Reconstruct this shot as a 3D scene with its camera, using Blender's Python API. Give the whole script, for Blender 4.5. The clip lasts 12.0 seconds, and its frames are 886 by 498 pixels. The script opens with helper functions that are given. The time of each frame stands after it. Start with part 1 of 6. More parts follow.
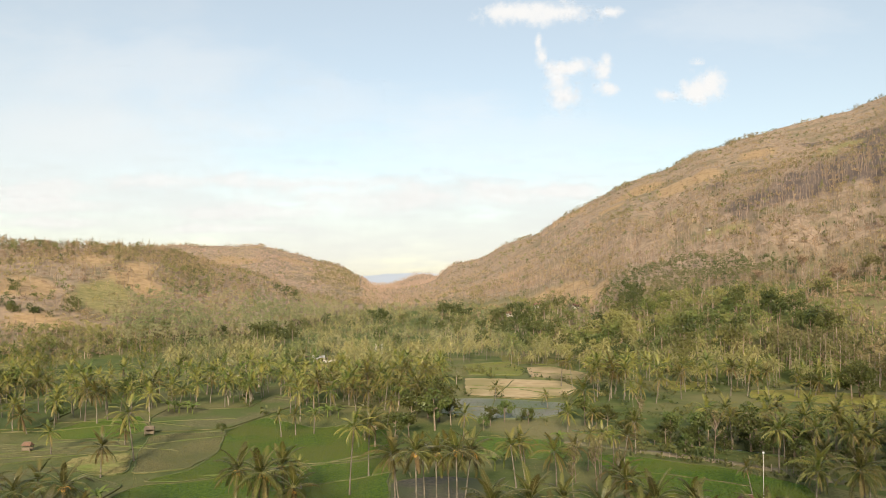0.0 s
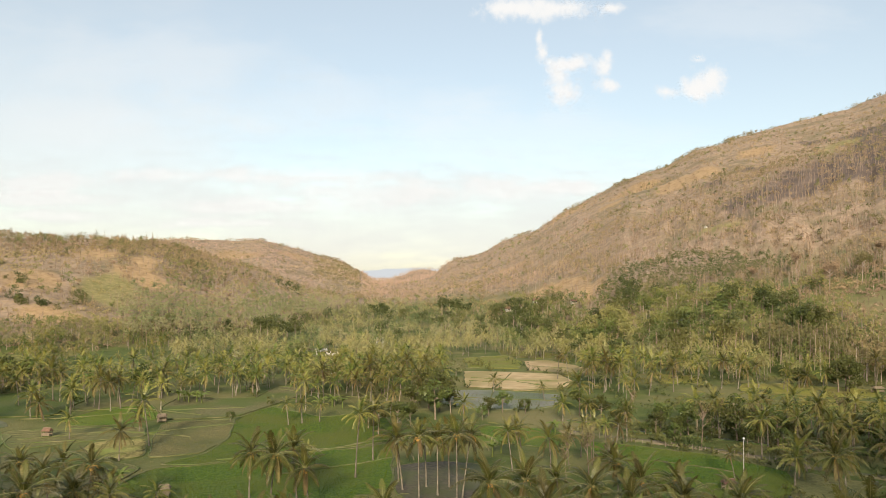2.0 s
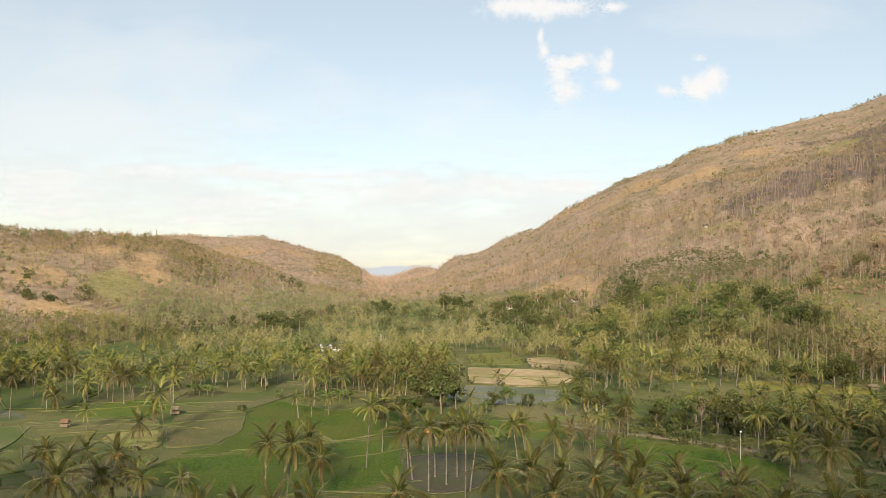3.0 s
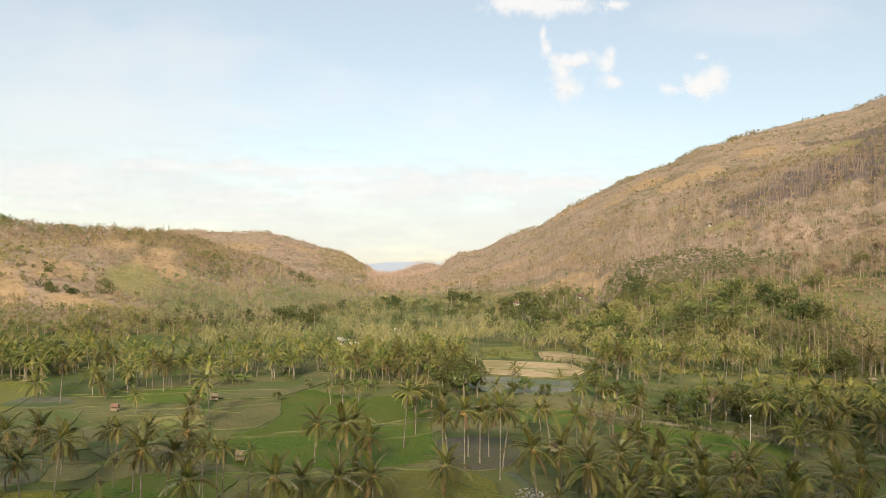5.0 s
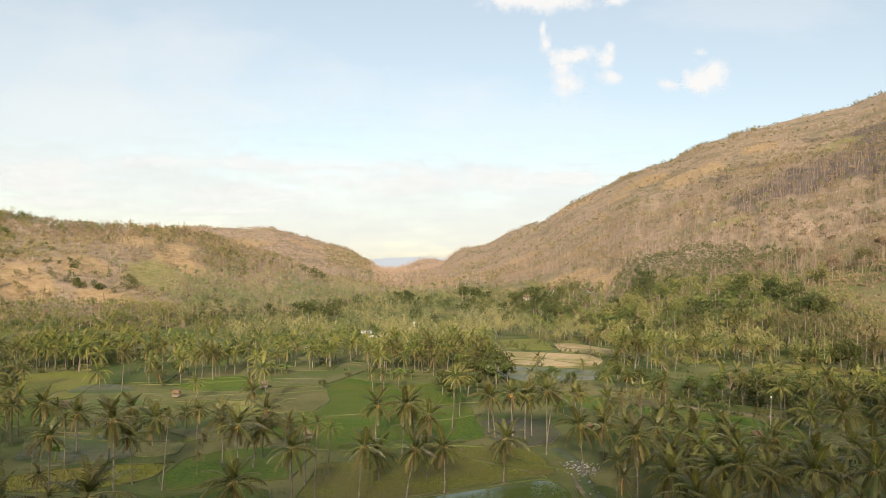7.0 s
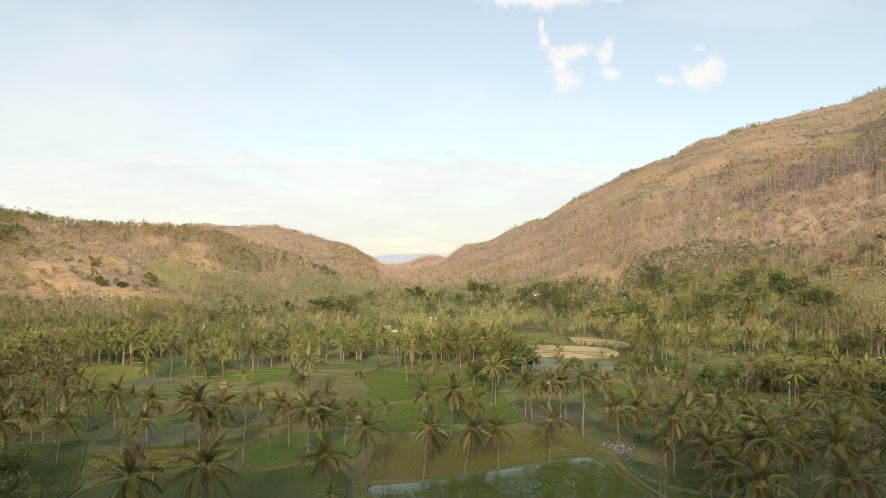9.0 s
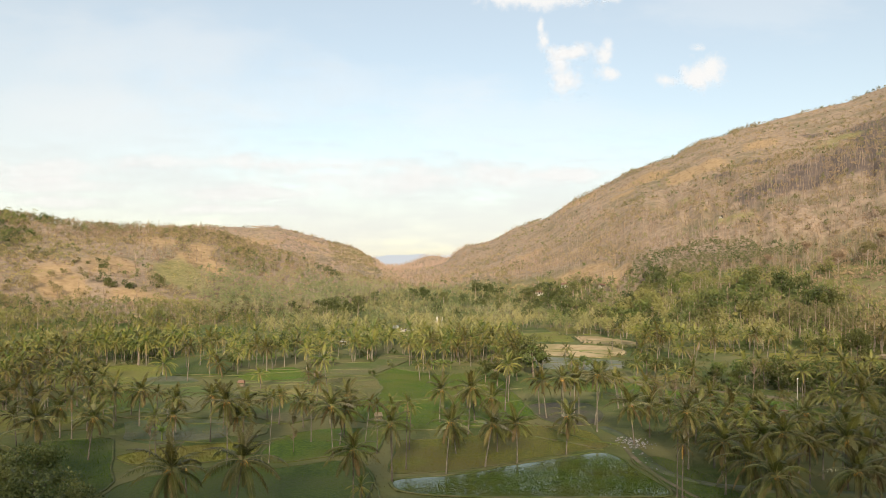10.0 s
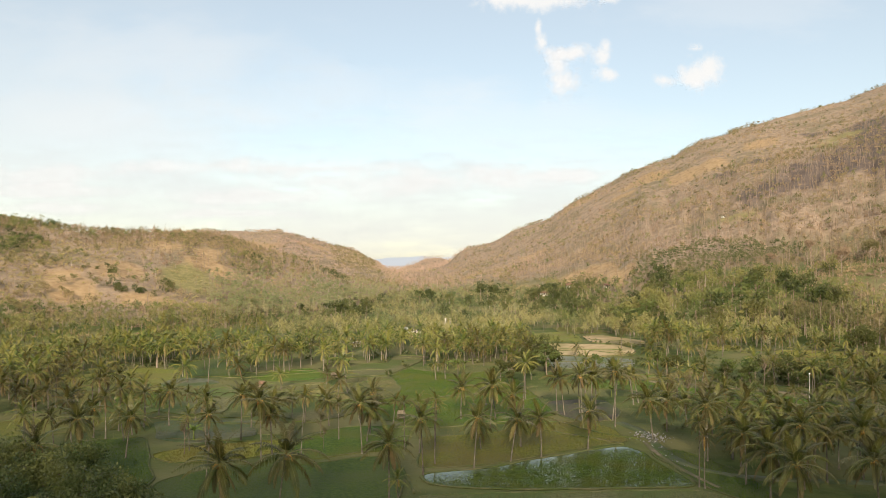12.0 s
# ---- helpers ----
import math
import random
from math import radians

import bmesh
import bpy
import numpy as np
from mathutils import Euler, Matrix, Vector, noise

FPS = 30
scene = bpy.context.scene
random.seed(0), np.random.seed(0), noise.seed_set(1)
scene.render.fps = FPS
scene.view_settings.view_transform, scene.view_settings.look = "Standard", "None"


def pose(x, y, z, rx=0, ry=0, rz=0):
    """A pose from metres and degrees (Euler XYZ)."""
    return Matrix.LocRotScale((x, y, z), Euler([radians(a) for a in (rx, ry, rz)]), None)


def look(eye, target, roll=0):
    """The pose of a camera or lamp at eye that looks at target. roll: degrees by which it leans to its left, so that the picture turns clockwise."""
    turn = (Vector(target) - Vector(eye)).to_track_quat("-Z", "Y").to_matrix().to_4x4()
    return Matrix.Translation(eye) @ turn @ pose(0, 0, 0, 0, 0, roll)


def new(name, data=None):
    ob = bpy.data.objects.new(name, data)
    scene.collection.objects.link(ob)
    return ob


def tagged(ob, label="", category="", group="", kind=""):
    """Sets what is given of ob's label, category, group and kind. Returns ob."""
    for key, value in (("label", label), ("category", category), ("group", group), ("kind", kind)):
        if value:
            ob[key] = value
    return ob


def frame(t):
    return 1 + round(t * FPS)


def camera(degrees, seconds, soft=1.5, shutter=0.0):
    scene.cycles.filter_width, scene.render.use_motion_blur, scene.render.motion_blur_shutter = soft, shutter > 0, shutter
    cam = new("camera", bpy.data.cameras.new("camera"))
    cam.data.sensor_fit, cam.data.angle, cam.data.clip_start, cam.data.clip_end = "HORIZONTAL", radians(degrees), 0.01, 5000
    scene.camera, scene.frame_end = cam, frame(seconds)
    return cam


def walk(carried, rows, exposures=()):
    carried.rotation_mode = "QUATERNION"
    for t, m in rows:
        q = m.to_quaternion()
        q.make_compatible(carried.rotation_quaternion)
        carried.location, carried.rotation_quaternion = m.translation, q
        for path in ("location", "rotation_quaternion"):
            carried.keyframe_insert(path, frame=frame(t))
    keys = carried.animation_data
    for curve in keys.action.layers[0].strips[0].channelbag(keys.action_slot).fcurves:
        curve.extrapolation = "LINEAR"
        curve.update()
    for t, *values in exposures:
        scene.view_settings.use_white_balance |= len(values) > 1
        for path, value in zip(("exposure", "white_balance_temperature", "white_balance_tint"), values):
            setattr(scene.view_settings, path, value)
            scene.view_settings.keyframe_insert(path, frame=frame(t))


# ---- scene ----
cam = camera(60.0, 12.0, 0.6)
METRES, EYE, TILT, LEAN, TURN = 85.0, 36.5, 2.36, 0.0, 0.0
DEEP = 0.804  # the walk's length ahead against its width, for this lens
ROWS = [
    (0.0, 0.0, 0.0, 0.0, 0.0, 0.0, -0.0),
    (0.5, 0.0006, -0.0228, 0.0006, -0.02, -0.08, -0.02),
    (1.0, 0.001, -0.0497, 0.0015, -0.02, -0.15, -0.07),
    (1.5, 0.0, -0.0801, 0.0025, -0.02, -0.22, -0.19),
    (2.0, -0.0044, -0.1133, 0.0037, -0.02, -0.28, -0.31),
    (2.5, -0.0126, -0.1493, 0.0053, -0.02, -0.35, -0.43),
    (3.0, -0.0245, -0.1875, 0.0069, -0.02, -0.42, -0.62),
    (5.0, -0.1032, -0.3612, 0.0105, -0.02, -0.64, -0.99),
    (5.5, -0.1316, -0.4123, 0.0123, -0.04, -0.71, -1.0),
    (6.0, -0.1622, -0.4662, 0.0138, -0.06, -0.78, -0.99),
    (6.5, -0.1941, -0.5207, 0.0149, -0.09, -0.86, -0.96),
    (7.0, -0.2258, -0.5734, 0.0165, -0.12, -0.92, -0.89),
    (9.0, -0.3396, -0.7533, 0.0219, -0.24, -1.12, -0.58),
    (9.5, -0.3619, -0.783, 0.023, -0.26, -1.12, -0.5),
    (10.0, -0.3839, -0.8114, 0.0237, -0.28, -1.1, -0.39),
    (10.5, -0.4028, -0.8352, 0.0238, -0.3, -1.07, -0.28),
    (11.0, -0.4197, -0.8549, 0.0241, -0.32, -1.04, -0.21),
    (11.5, -0.4334, -0.8701, 0.0239, -0.33, -1.03, -0.01),
    (12.0, -0.4403, -0.8778, 0.0237, -0.34, -0.98, 0.16),
]
walk(cam, [(t, pose(0, 0, EYE, TILT, LEAN, TURN) @ pose(METRES * x, METRES * DEEP * y, METRES * z, 90 + pitch / DEEP, roll, yaw / DEEP)) for t, x, y, z, yaw, pitch, roll in ROWS])

# ---- world, sun, exposure ----
SUN_AZ, SUN_EL = 184.0, 21.0
world = bpy.data.worlds.new("sky")
scene.world = world
world.use_nodes = True
wn = world.node_tree
wn.nodes.clear()
sky = wn.nodes.new("ShaderNodeTexSky")
sky.sky_type = "NISHITA"
sky.sun_disc = False
sky.sun_elevation, sky.sun_rotation = radians(SUN_EL), radians(SUN_AZ)
sky.altitude, sky.air_density, sky.dust_density, sky.ozone_density = 200.0, 1.0, 1.0, 0.3
bg = wn.nodes.new("ShaderNodeBackground")
bg.inputs["Strength"].default_value = 0.075
wout = wn.nodes.new("ShaderNodeOutputWorld")
wn.links.new(sky.outputs[0], bg.inputs[0])
haze = wn.nodes.new("ShaderNodeBackground")  # the pale veil of a dusty, smoky afternoon
haze.inputs["Color"].default_value = (0.975, 0.985, 0.865, 1)
haze.inputs["Strength"].default_value = 0.262
both = wn.nodes.new("ShaderNodeAddShader")
wn.links.new(bg.outputs[0], both.inputs[0])
wn.links.new(haze.outputs[0], both.inputs[1])
wn.links.new(both.outputs[0], wout.inputs[0])
sun = new("sun", bpy.data.lights.new("sun", "SUN"))
sun.data.energy, sun.data.angle, sun.data.color = 4.9, radians(6.0), (1.0, 0.84, 0.65)
a, e = radians(SUN_AZ), radians(SUN_EL)
sun.matrix_world = look((0, 0, 0), (-math.sin(a) * math.cos(e), -math.cos(a) * math.cos(e), -math.sin(e)))
scene.view_settings.exposure = 0.45

# ---- materials ----
def mat(name, c1, c2, scale=1.0, c3=None, big=0.05, rough=0.85, bump=0.3, fine=None, thin=0.0, vary=0.0, metal=0.0):
    """Two-scale colour, fine relief; thin: share of light that passes through (leaves); vary: change of tone from thing to thing."""
    m = bpy.data.materials.new(name)
    m.use_nodes = True
    nt = m.node_tree
    nt.nodes.clear()
    N, L = nt.nodes.new, nt.links.new
    out, bsdf, tc = N("ShaderNodeOutputMaterial"), N("ShaderNodeBsdfPrincipled"), N("ShaderNodeTexCoord")
    n1, r1 = N("ShaderNodeTexNoise"), N("ShaderNodeValToRGB")
    n1.inputs["Scale"].default_value, n1.inputs["Detail"].default_value = scale, 5
    L(tc.outputs["Object"], n1.inputs["Vector"])
    r1.color_ramp.elements[0].position, r1.color_ramp.elements[1].position = 0.36, 0.64
    r1.color_ramp.elements[0].color, r1.color_ramp.elements[1].color = (*c1, 1), (*c2, 1)
    L(n1.outputs["Fac"], r1.inputs[0])
    colour = r1.outputs[0]
    if c3:
        n2, r2, mix = N("ShaderNodeTexNoise"), N("ShaderNodeValToRGB"), N("ShaderNodeMix")
        n2.inputs["Scale"].default_value, n2.inputs["Detail"].default_value = big, 4
        L(tc.outputs["Object"], n2.inputs["Vector"])
        r2.color_ramp.elements[0].position, r2.color_ramp.elements[1].position = 0.42, 0.6
        L(n2.outputs["Fac"], r2.inputs[0])
        mix.data_type = "RGBA"
        L(r2.outputs[0], mix.inputs[0])
        L(colour, mix.inputs[6])
        mix.inputs[7].default_value = (*c3, 1)
        colour = mix.outputs[2]
    if vary:
        oi, hs, mr, mh = N("ShaderNodeObjectInfo"), N("ShaderNodeHueSaturation"), N("ShaderNodeMapRange"), N("ShaderNodeMapRange")
        mr.inputs["To Min"].default_value, mr.inputs["To Max"].default_value = 1 - vary, 1 + vary
        mh.inputs["To Min"].default_value, mh.inputs["To Max"].default_value = 0.5 - vary * 0.07, 0.5 + vary * 0.05
        L(oi.outputs["Random"], mr.inputs[0])
        L(oi.outputs["Random"], mh.inputs[0])
        L(mr.outputs[0], hs.inputs["Value"])
        L(mh.outputs[0], hs.inputs["Hue"])
        L(colour, hs.inputs["Color"])
        colour = hs.outputs[0]
    L(colour, bsdf.inputs["Base Color"])
    bsdf.inputs["Roughness"].default_value, bsdf.inputs["Metallic"].default_value = rough, metal
    bsdf.inputs["Specular IOR Level"].default_value = 0.25
    if bump:
        n3, b = N("ShaderNodeTexNoise"), N("ShaderNodeBump")
        n3.inputs["Scale"].default_value, n3.inputs["Detail"].default_value = fine or scale * 4, 4
        L(tc.outputs["Object"], n3.inputs["Vector"])
        b.inputs["Strength"].default_value, b.inputs["Distance"].default_value = bump, 0.4
        L(n3.outputs["Fac"], b.inputs["Height"])
        L(b.outputs[0], bsdf.inputs["Normal"])
    if thin:
        tr, mx = N("ShaderNodeBsdfTranslucent"), N("ShaderNodeMixShader")
        L(colour, tr.inputs["Color"])
        mx.inputs[0].default_value = thin
        L(bsdf.outputs[0], mx.inputs[1])
        L(tr.outputs[0], mx.inputs[2])
        L(mx.outputs[0], out.inputs[0])
    else:
        L(bsdf.outputs[0], out.inputs[0])
    return m


M = {
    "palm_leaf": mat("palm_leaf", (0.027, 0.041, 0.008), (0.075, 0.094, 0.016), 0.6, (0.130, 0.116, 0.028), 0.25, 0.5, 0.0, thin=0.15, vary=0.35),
    # far palms: the same leaf with haze put into a paler, greyer colour
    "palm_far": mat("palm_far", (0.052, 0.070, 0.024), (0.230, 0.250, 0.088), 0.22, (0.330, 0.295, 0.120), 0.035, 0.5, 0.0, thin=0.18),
    "wet": mat("wet", (0.105, 0.115, 0.06), (0.165, 0.16, 0.095), 0.5, (0.085, 0.115, 0.035), 0.09, 0.72, 0.3, 2.0),
    # lit copy of palm_leaf: low sun's gold is put into the colour
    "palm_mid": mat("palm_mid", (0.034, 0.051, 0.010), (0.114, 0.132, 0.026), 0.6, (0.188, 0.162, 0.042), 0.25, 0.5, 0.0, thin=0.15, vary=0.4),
    "shallow": mat("shallow", (0.16, 0.16, 0.125), (0.23, 0.225, 0.185), 0.2, (0.12, 0.14, 0.075), 0.05, 0.6, 0.1, 1.0),
    "palm_dry": mat("palm_dry", (0.17, 0.13, 0.05), (0.25, 0.19, 0.08), 1.2, None, 0.1, 0.8, 0.0, thin=0.2, vary=0.3),
    "palm_bark": mat("palm_bark", (0.17, 0.145, 0.11), (0.28, 0.24, 0.185), 2.5, (0.13, 0.115, 0.085), 0.6, 0.9, 0.5, 8.0, vary=0.2),
    "coconut": mat("coconut", (0.35, 0.20, 0.05), (0.45, 0.28, 0.08), 3.0, None, 1, 0.6, 0.2, vary=0.2),
    "leaf": mat("leaf", (0.045, 0.075, 0.018), (0.090, 0.119, 0.026), 0.5, (0.109, 0.114, 0.031), 0.1, 0.55, 0.0, thin=0.22, vary=0.35),
    # the two lighter greens are raised to put haze on distant trees
    "leaf_far": mat("leaf_far", (0.046, 0.074, 0.018), (0.175, 0.204, 0.052), 0.13, (0.240, 0.225, 0.072), 0.035, 0.55, 0.0, thin=0.12),
    # olive leaf, its lighter tones raised a little for haze
    "leaf_teak": mat("leaf_teak", (0.12, 0.12, 0.05), (0.22, 0.20, 0.083), 0.2, (0.30, 0.235, 0.115), 0.03, 0.65, 0.0, thin=0.25),
    "leaf_dry": mat("leaf_dry", (0.215, 0.152, 0.104), (0.42, 0.302, 0.205), 0.2, (0.40, 0.305, 0.165), 0.015, 0.85, 0.0, thin=0.2),
    # planted trees' green, lightened with haze put into the tones
    "plantation": mat("plantation", (0.15, 0.18, 0.08), (0.275, 0.29, 0.13), 0.2, (0.33, 0.295, 0.155), 0.03, 0.6, 0.0, thin=0.15),
    # trees at the valley's end, lightened so the colour holds haze
    "leaf_hazed": mat("leaf_hazed", (0.135, 0.165, 0.075), (0.265, 0.285, 0.135), 0.2, (0.33, 0.30, 0.155), 0.03, 0.55, 0.0, thin=0.15),
    "rib": mat("rib", (0.17, 0.165, 0.06), (0.25, 0.23, 0.09), 1.0, None, 1, 0.6, 0.0, vary=0.2),
    "leaf_straw": mat("leaf_straw", (0.31, 0.235, 0.105), (0.50, 0.39, 0.20), 0.2, (0.36, 0.31, 0.13), 0.015, 0.85, 0.0, thin=0.2),
    # bare twigs of the far slopes, with haze put into their pale pink
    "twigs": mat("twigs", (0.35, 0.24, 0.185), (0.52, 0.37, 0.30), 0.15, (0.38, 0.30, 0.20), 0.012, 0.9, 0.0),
    "bark": mat("bark", (0.16, 0.12, 0.085), (0.26, 0.21, 0.15), 2.0, None, 1, 0.9, 0.4, vary=0.2),
    "bark_pale": mat("bark_pale", (0.27, 0.212, 0.17), (0.45, 0.368, 0.30), 0.2, (0.23, 0.168, 0.13), 0.015, 0.9, 0.0),
    "rice": mat("rice", (0.052, 0.105, 0.007), (0.118, 0.182, 0.015), 1.6, (0.122, 0.150, 0.020), 0.06, 0.75, 0.9, 5.0, vary=0.15),
    "leaf_deep": mat("leaf_deep", (0.036, 0.054, 0.014), (0.096, 0.114, 0.030), 0.3, (0.136, 0.132, 0.040), 0.05, 0.55, 0.0, thin=0.2),
    "timber": mat("timber", (0.079, 0.101, 0.038), (0.145, 0.158, 0.061), 0.25, (0.174, 0.168, 0.072), 0.03, 0.6, 0.0, thin=0.25),
    "blade": mat("blade", (0.074, 0.130, 0.010), (0.124, 0.186, 0.018), 0.5, (0.142, 0.165, 0.025), 0.06, 0.6, 0.0, thin=0.4),
    "blade_ripe": mat("blade_ripe", (0.165, 0.18, 0.034), (0.235, 0.22, 0.05), 0.4, (0.20, 0.175, 0.045), 0.08, 0.7, 0.0, thin=0.4),
    "blade_dry": mat("blade_dry", (0.19, 0.17, 0.07), (0.26, 0.225, 0.10), 0.7, (0.15, 0.16, 0.055), 0.07, 0.8, 0.0, thin=0.3),
    "rice_dark": mat("rice_dark", (0.045, 0.078, 0.010), (0.088, 0.122, 0.018), 1.6, (0.091, 0.109, 0.027), 0.07, 0.75, 0.6, 3.0),
    "rice_ripe": mat("rice_ripe", (0.115, 0.135, 0.020), (0.215, 0.205, 0.040), 1.6, (0.17, 0.155, 0.04), 0.08, 0.8, 0.6, 3.0, vary=0.12),
    # yellow ripe rice, brightened with sunlight in the colour, also for a shaded paddy
    "rice_gold": mat("rice_gold", (0.185, 0.195, 0.028), (0.310, 0.290, 0.052), 0.8, (0.25, 0.22, 0.05), 0.08, 0.8, 0.6, 3.0, vary=0.12),
    "stubble": mat("stubble", (0.125, 0.122, 0.045), (0.215, 0.195, 0.078), 1.8, (0.13, 0.135, 0.05), 0.07, 0.9, 0.6, 2.5, vary=0.12),
    "fallow": mat("fallow", (0.115, 0.115, 0.045), (0.205, 0.185, 0.082), 1.6, (0.105, 0.135, 0.035), 0.06, 0.9, 0.5, 2.0, vary=0.12),
    "soil": mat("soil", (0.085, 0.073, 0.052), (0.145, 0.122, 0.085), 1.2, (0.100, 0.108, 0.048), 0.1, 0.85, 0.7, 3.0),
    "sand": mat("sand", (0.42, 0.31, 0.165), (0.52, 0.40, 0.23), 0.25, (0.30, 0.25, 0.11), 0.05, 0.95, 0.4, 1.5, vary=0.1),
    "bund": mat("bund", (0.11, 0.12, 0.045), (0.185, 0.17, 0.085), 0.6, (0.10, 0.13, 0.035), 0.2, 0.95, 0.2, 3.0, vary=0.15),
    "path": mat("path", (0.19, 0.155, 0.10), (0.26, 0.21, 0.14), 0.5, (0.13, 0.13, 0.06), 0.1, 0.95, 0.5, 2.0),
    "stone": mat("stone", (0.22, 0.21, 0.20), (0.42, 0.40, 0.38), 1.0, None, 1, 0.85, 0.6, vary=0.3),
    "thatch": mat("thatch", (0.20, 0.155, 0.10), (0.29, 0.23, 0.16), 3.0, None, 1, 0.95, 0.7, 12.0, vary=0.25),
    "tile_roof": mat("tile_roof", (0.15, 0.082, 0.058), (0.21, 0.112, 0.078), 3.0, (0.16, 0.10, 0.075), 0.7, 0.85, 0.5, 8.0, vary=0.25),
    "bamboo": mat("bamboo", (0.18, 0.145, 0.095), (0.27, 0.22, 0.15), 4.0, None, 1, 0.8, 0.3, 12.0, vary=0.15),
    "plaster": mat("plaster", (0.44, 0.42, 0.37), (0.58, 0.55, 0.50), 0.8, (0.55, 0.52, 0.45), 0.4, 0.9, 0.15, 6.0),
    "metal_roof": mat("metal_roof", (0.55, 0.55, 0.55), (0.68, 0.68, 0.67), 0.6, (0.42, 0.36, 0.31), 0.5, 0.5, 0.1, 6.0),
    "dark": mat("dark", (0.03, 0.028, 0.025), (0.05, 0.045, 0.04), 2.0, None, 1, 0.8, 0.1),
    "paint_white": mat("paint_white", (0.70, 0.70, 0.68), (0.8, 0.8, 0.78), 2.0, None, 1, 0.6, 0.1),
    "banana": mat("banana", (0.13, 0.18, 0.04), (0.19, 0.23, 0.06), 0.8, None, 1, 0.5, 0.0, thin=0.3, vary=0.2),
}


for key, shine in (("palm_leaf", 0.36), ("palm_mid", 0.36), ("palm_far", 0.42), ("leaf", 0.42), ("leaf_far", 0.45), ("leaf_deep", 0.42)):
    node = M[key].node_tree.nodes["Principled BSDF"]  # waxy leaves
    node.inputs["Roughness"].default_value, node.inputs["Specular IOR Level"].default_value = shine + 0.06, 0.36


def water_material():
    m = mat("water", (0.085, 0.115, 0.035), (0.105, 0.13, 0.045), 0.3, None, 1, 0.06, 0.04, 1.2)
    m.node_tree.nodes["Principled BSDF"].inputs["Specular IOR Level"].default_value = 0.24
    return m


M["water"] = water_material()


def ground_material():
    """Valley grass and soil; the land cover (hill, bare soil, burnt ground, meadow) comes with the mesh."""
    m = mat("ground", (0.062, 0.088, 0.020), (0.112, 0.138, 0.034), 0.14, (0.172, 0.162, 0.062), 0.03, 0.95, 0.6, 0.7)
    nt = m.node_tree
    N, L = nt.nodes.new, nt.links.new
    bsdf, tc = nt.nodes["Principled BSDF"], nt.nodes["Texture Coordinate"]
    plain = bsdf.inputs["Base Color"].links[0].from_socket
    at = N("ShaderNodeAttribute")
    at.attribute_name = "cover"
    sep = N("ShaderNodeSeparateColor")
    L(at.outputs["Color"], sep.inputs[0])

    def noisy(lo, hi, scale, c1, c2):
        n, r = N("ShaderNodeTexNoise"), N("ShaderNodeValToRGB")
        n.inputs["Scale"].default_value, n.inputs["Detail"].default_value = scale, 6
        n.inputs["Roughness"].default_value = 0.65
        r.color_ramp.elements[0].position, r.color_ramp.elements[1].position = lo, hi
        r.color_ramp.elements[0].color, r.color_ramp.elements[1].color = (*c1, 1), (*c2, 1)
        L(tc.outputs["Object"], n.inputs["Vector"])
        L(n.outputs["Fac"], r.inputs[0])
        return r.outputs[0]

    def patched(tone, other, scale, lo, hi):
        mx = N("ShaderNodeMix")
        mx.data_type = "RGBA"
        L(noisy(lo, hi, scale, (0, 0, 0), (1, 1, 1)), mx.inputs[0])
        L(tone, mx.inputs[6])
        L(other, mx.inputs[7])
        return mx.outputs[2]

    dry = noisy(0.36, 0.62, 0.11, (0.222, 0.170, 0.114), (0.365, 0.272, 0.192))
    grassy = noisy(0.36, 0.62, 0.14, (0.15, 0.132, 0.076), (0.25, 0.196, 0.125))
    colour = plain
    for mask, tone in ((sep.outputs[0], patched(dry, grassy, 0.016, 0.50, 0.60)),
                       (sep.outputs[1], noisy(0.36, 0.62, 0.16, (0.285, 0.192, 0.102), (0.42, 0.294, 0.160))),
                       (sep.outputs[2], noisy(0.35, 0.65, 0.05, (0.052, 0.043, 0.043), (0.125, 0.096, 0.084))),
                       (at.outputs["Alpha"], noisy(0.36, 0.62, 0.2, (0.17, 0.165, 0.058), (0.28, 0.235, 0.105)))):
        mx = N("ShaderNodeMix")
        mx.data_type = "RGBA"
        L(mask, mx.inputs[0])
        L(colour, mx.inputs[6])
        L(tone, mx.inputs[7])
        colour = mx.outputs[2]
    L(colour, bsdf.inputs["Base Color"])
    return m


M["ground"] = ground_material()


# ---- mesh helpers ----
def mesh_of(name, V, F, mats, index=None, smooth=False):
    """A triangle mesh from arrays."""
    V, F = np.asarray(V, np.float32), np.asarray(F, np.int32)
    me = bpy.data.meshes.new(name)
    me.vertices.add(len(V))
    me.vertices.foreach_set("co", V.ravel())
    me.loops.add(F.size)
    me.loops.foreach_set("vertex_index", F.ravel())
    me.polygons.add(len(F))
    me.polygons.foreach_set("loop_start", np.arange(0, F.size, F.shape[1], dtype=np.int32))
    for m in mats:
        me.materials.append(m)
    if index is not None:
        me.polygons.foreach_set("material_index", np.asarray(index, np.int32))
    me.polygons.foreach_set("use_smooth", np.full(len(F), smooth))
    me.update(calc_edges=True)
    me.validate()
    return me


def empty(name, m, label, category, group=""):
    ob = new(name)
    ob.matrix_basis = m
    ob.empty_display_size = 0.3
    return tagged(ob, label, category, group)


def child(name, me, parent, m=None, label=""):
    ob = new(name, me)
    ob.parent = parent
    if m is not None:
        ob.matrix_basis = m
    return tagged(ob, label) if label else ob


def part(name, bm, material, parent, label=""):
    me = bpy.data.meshes.new(name)
    bm.normal_update()
    bm.to_mesh(me)
    bm.free()
    me.materials.append(material)
    return child(name, me, parent, None, label)


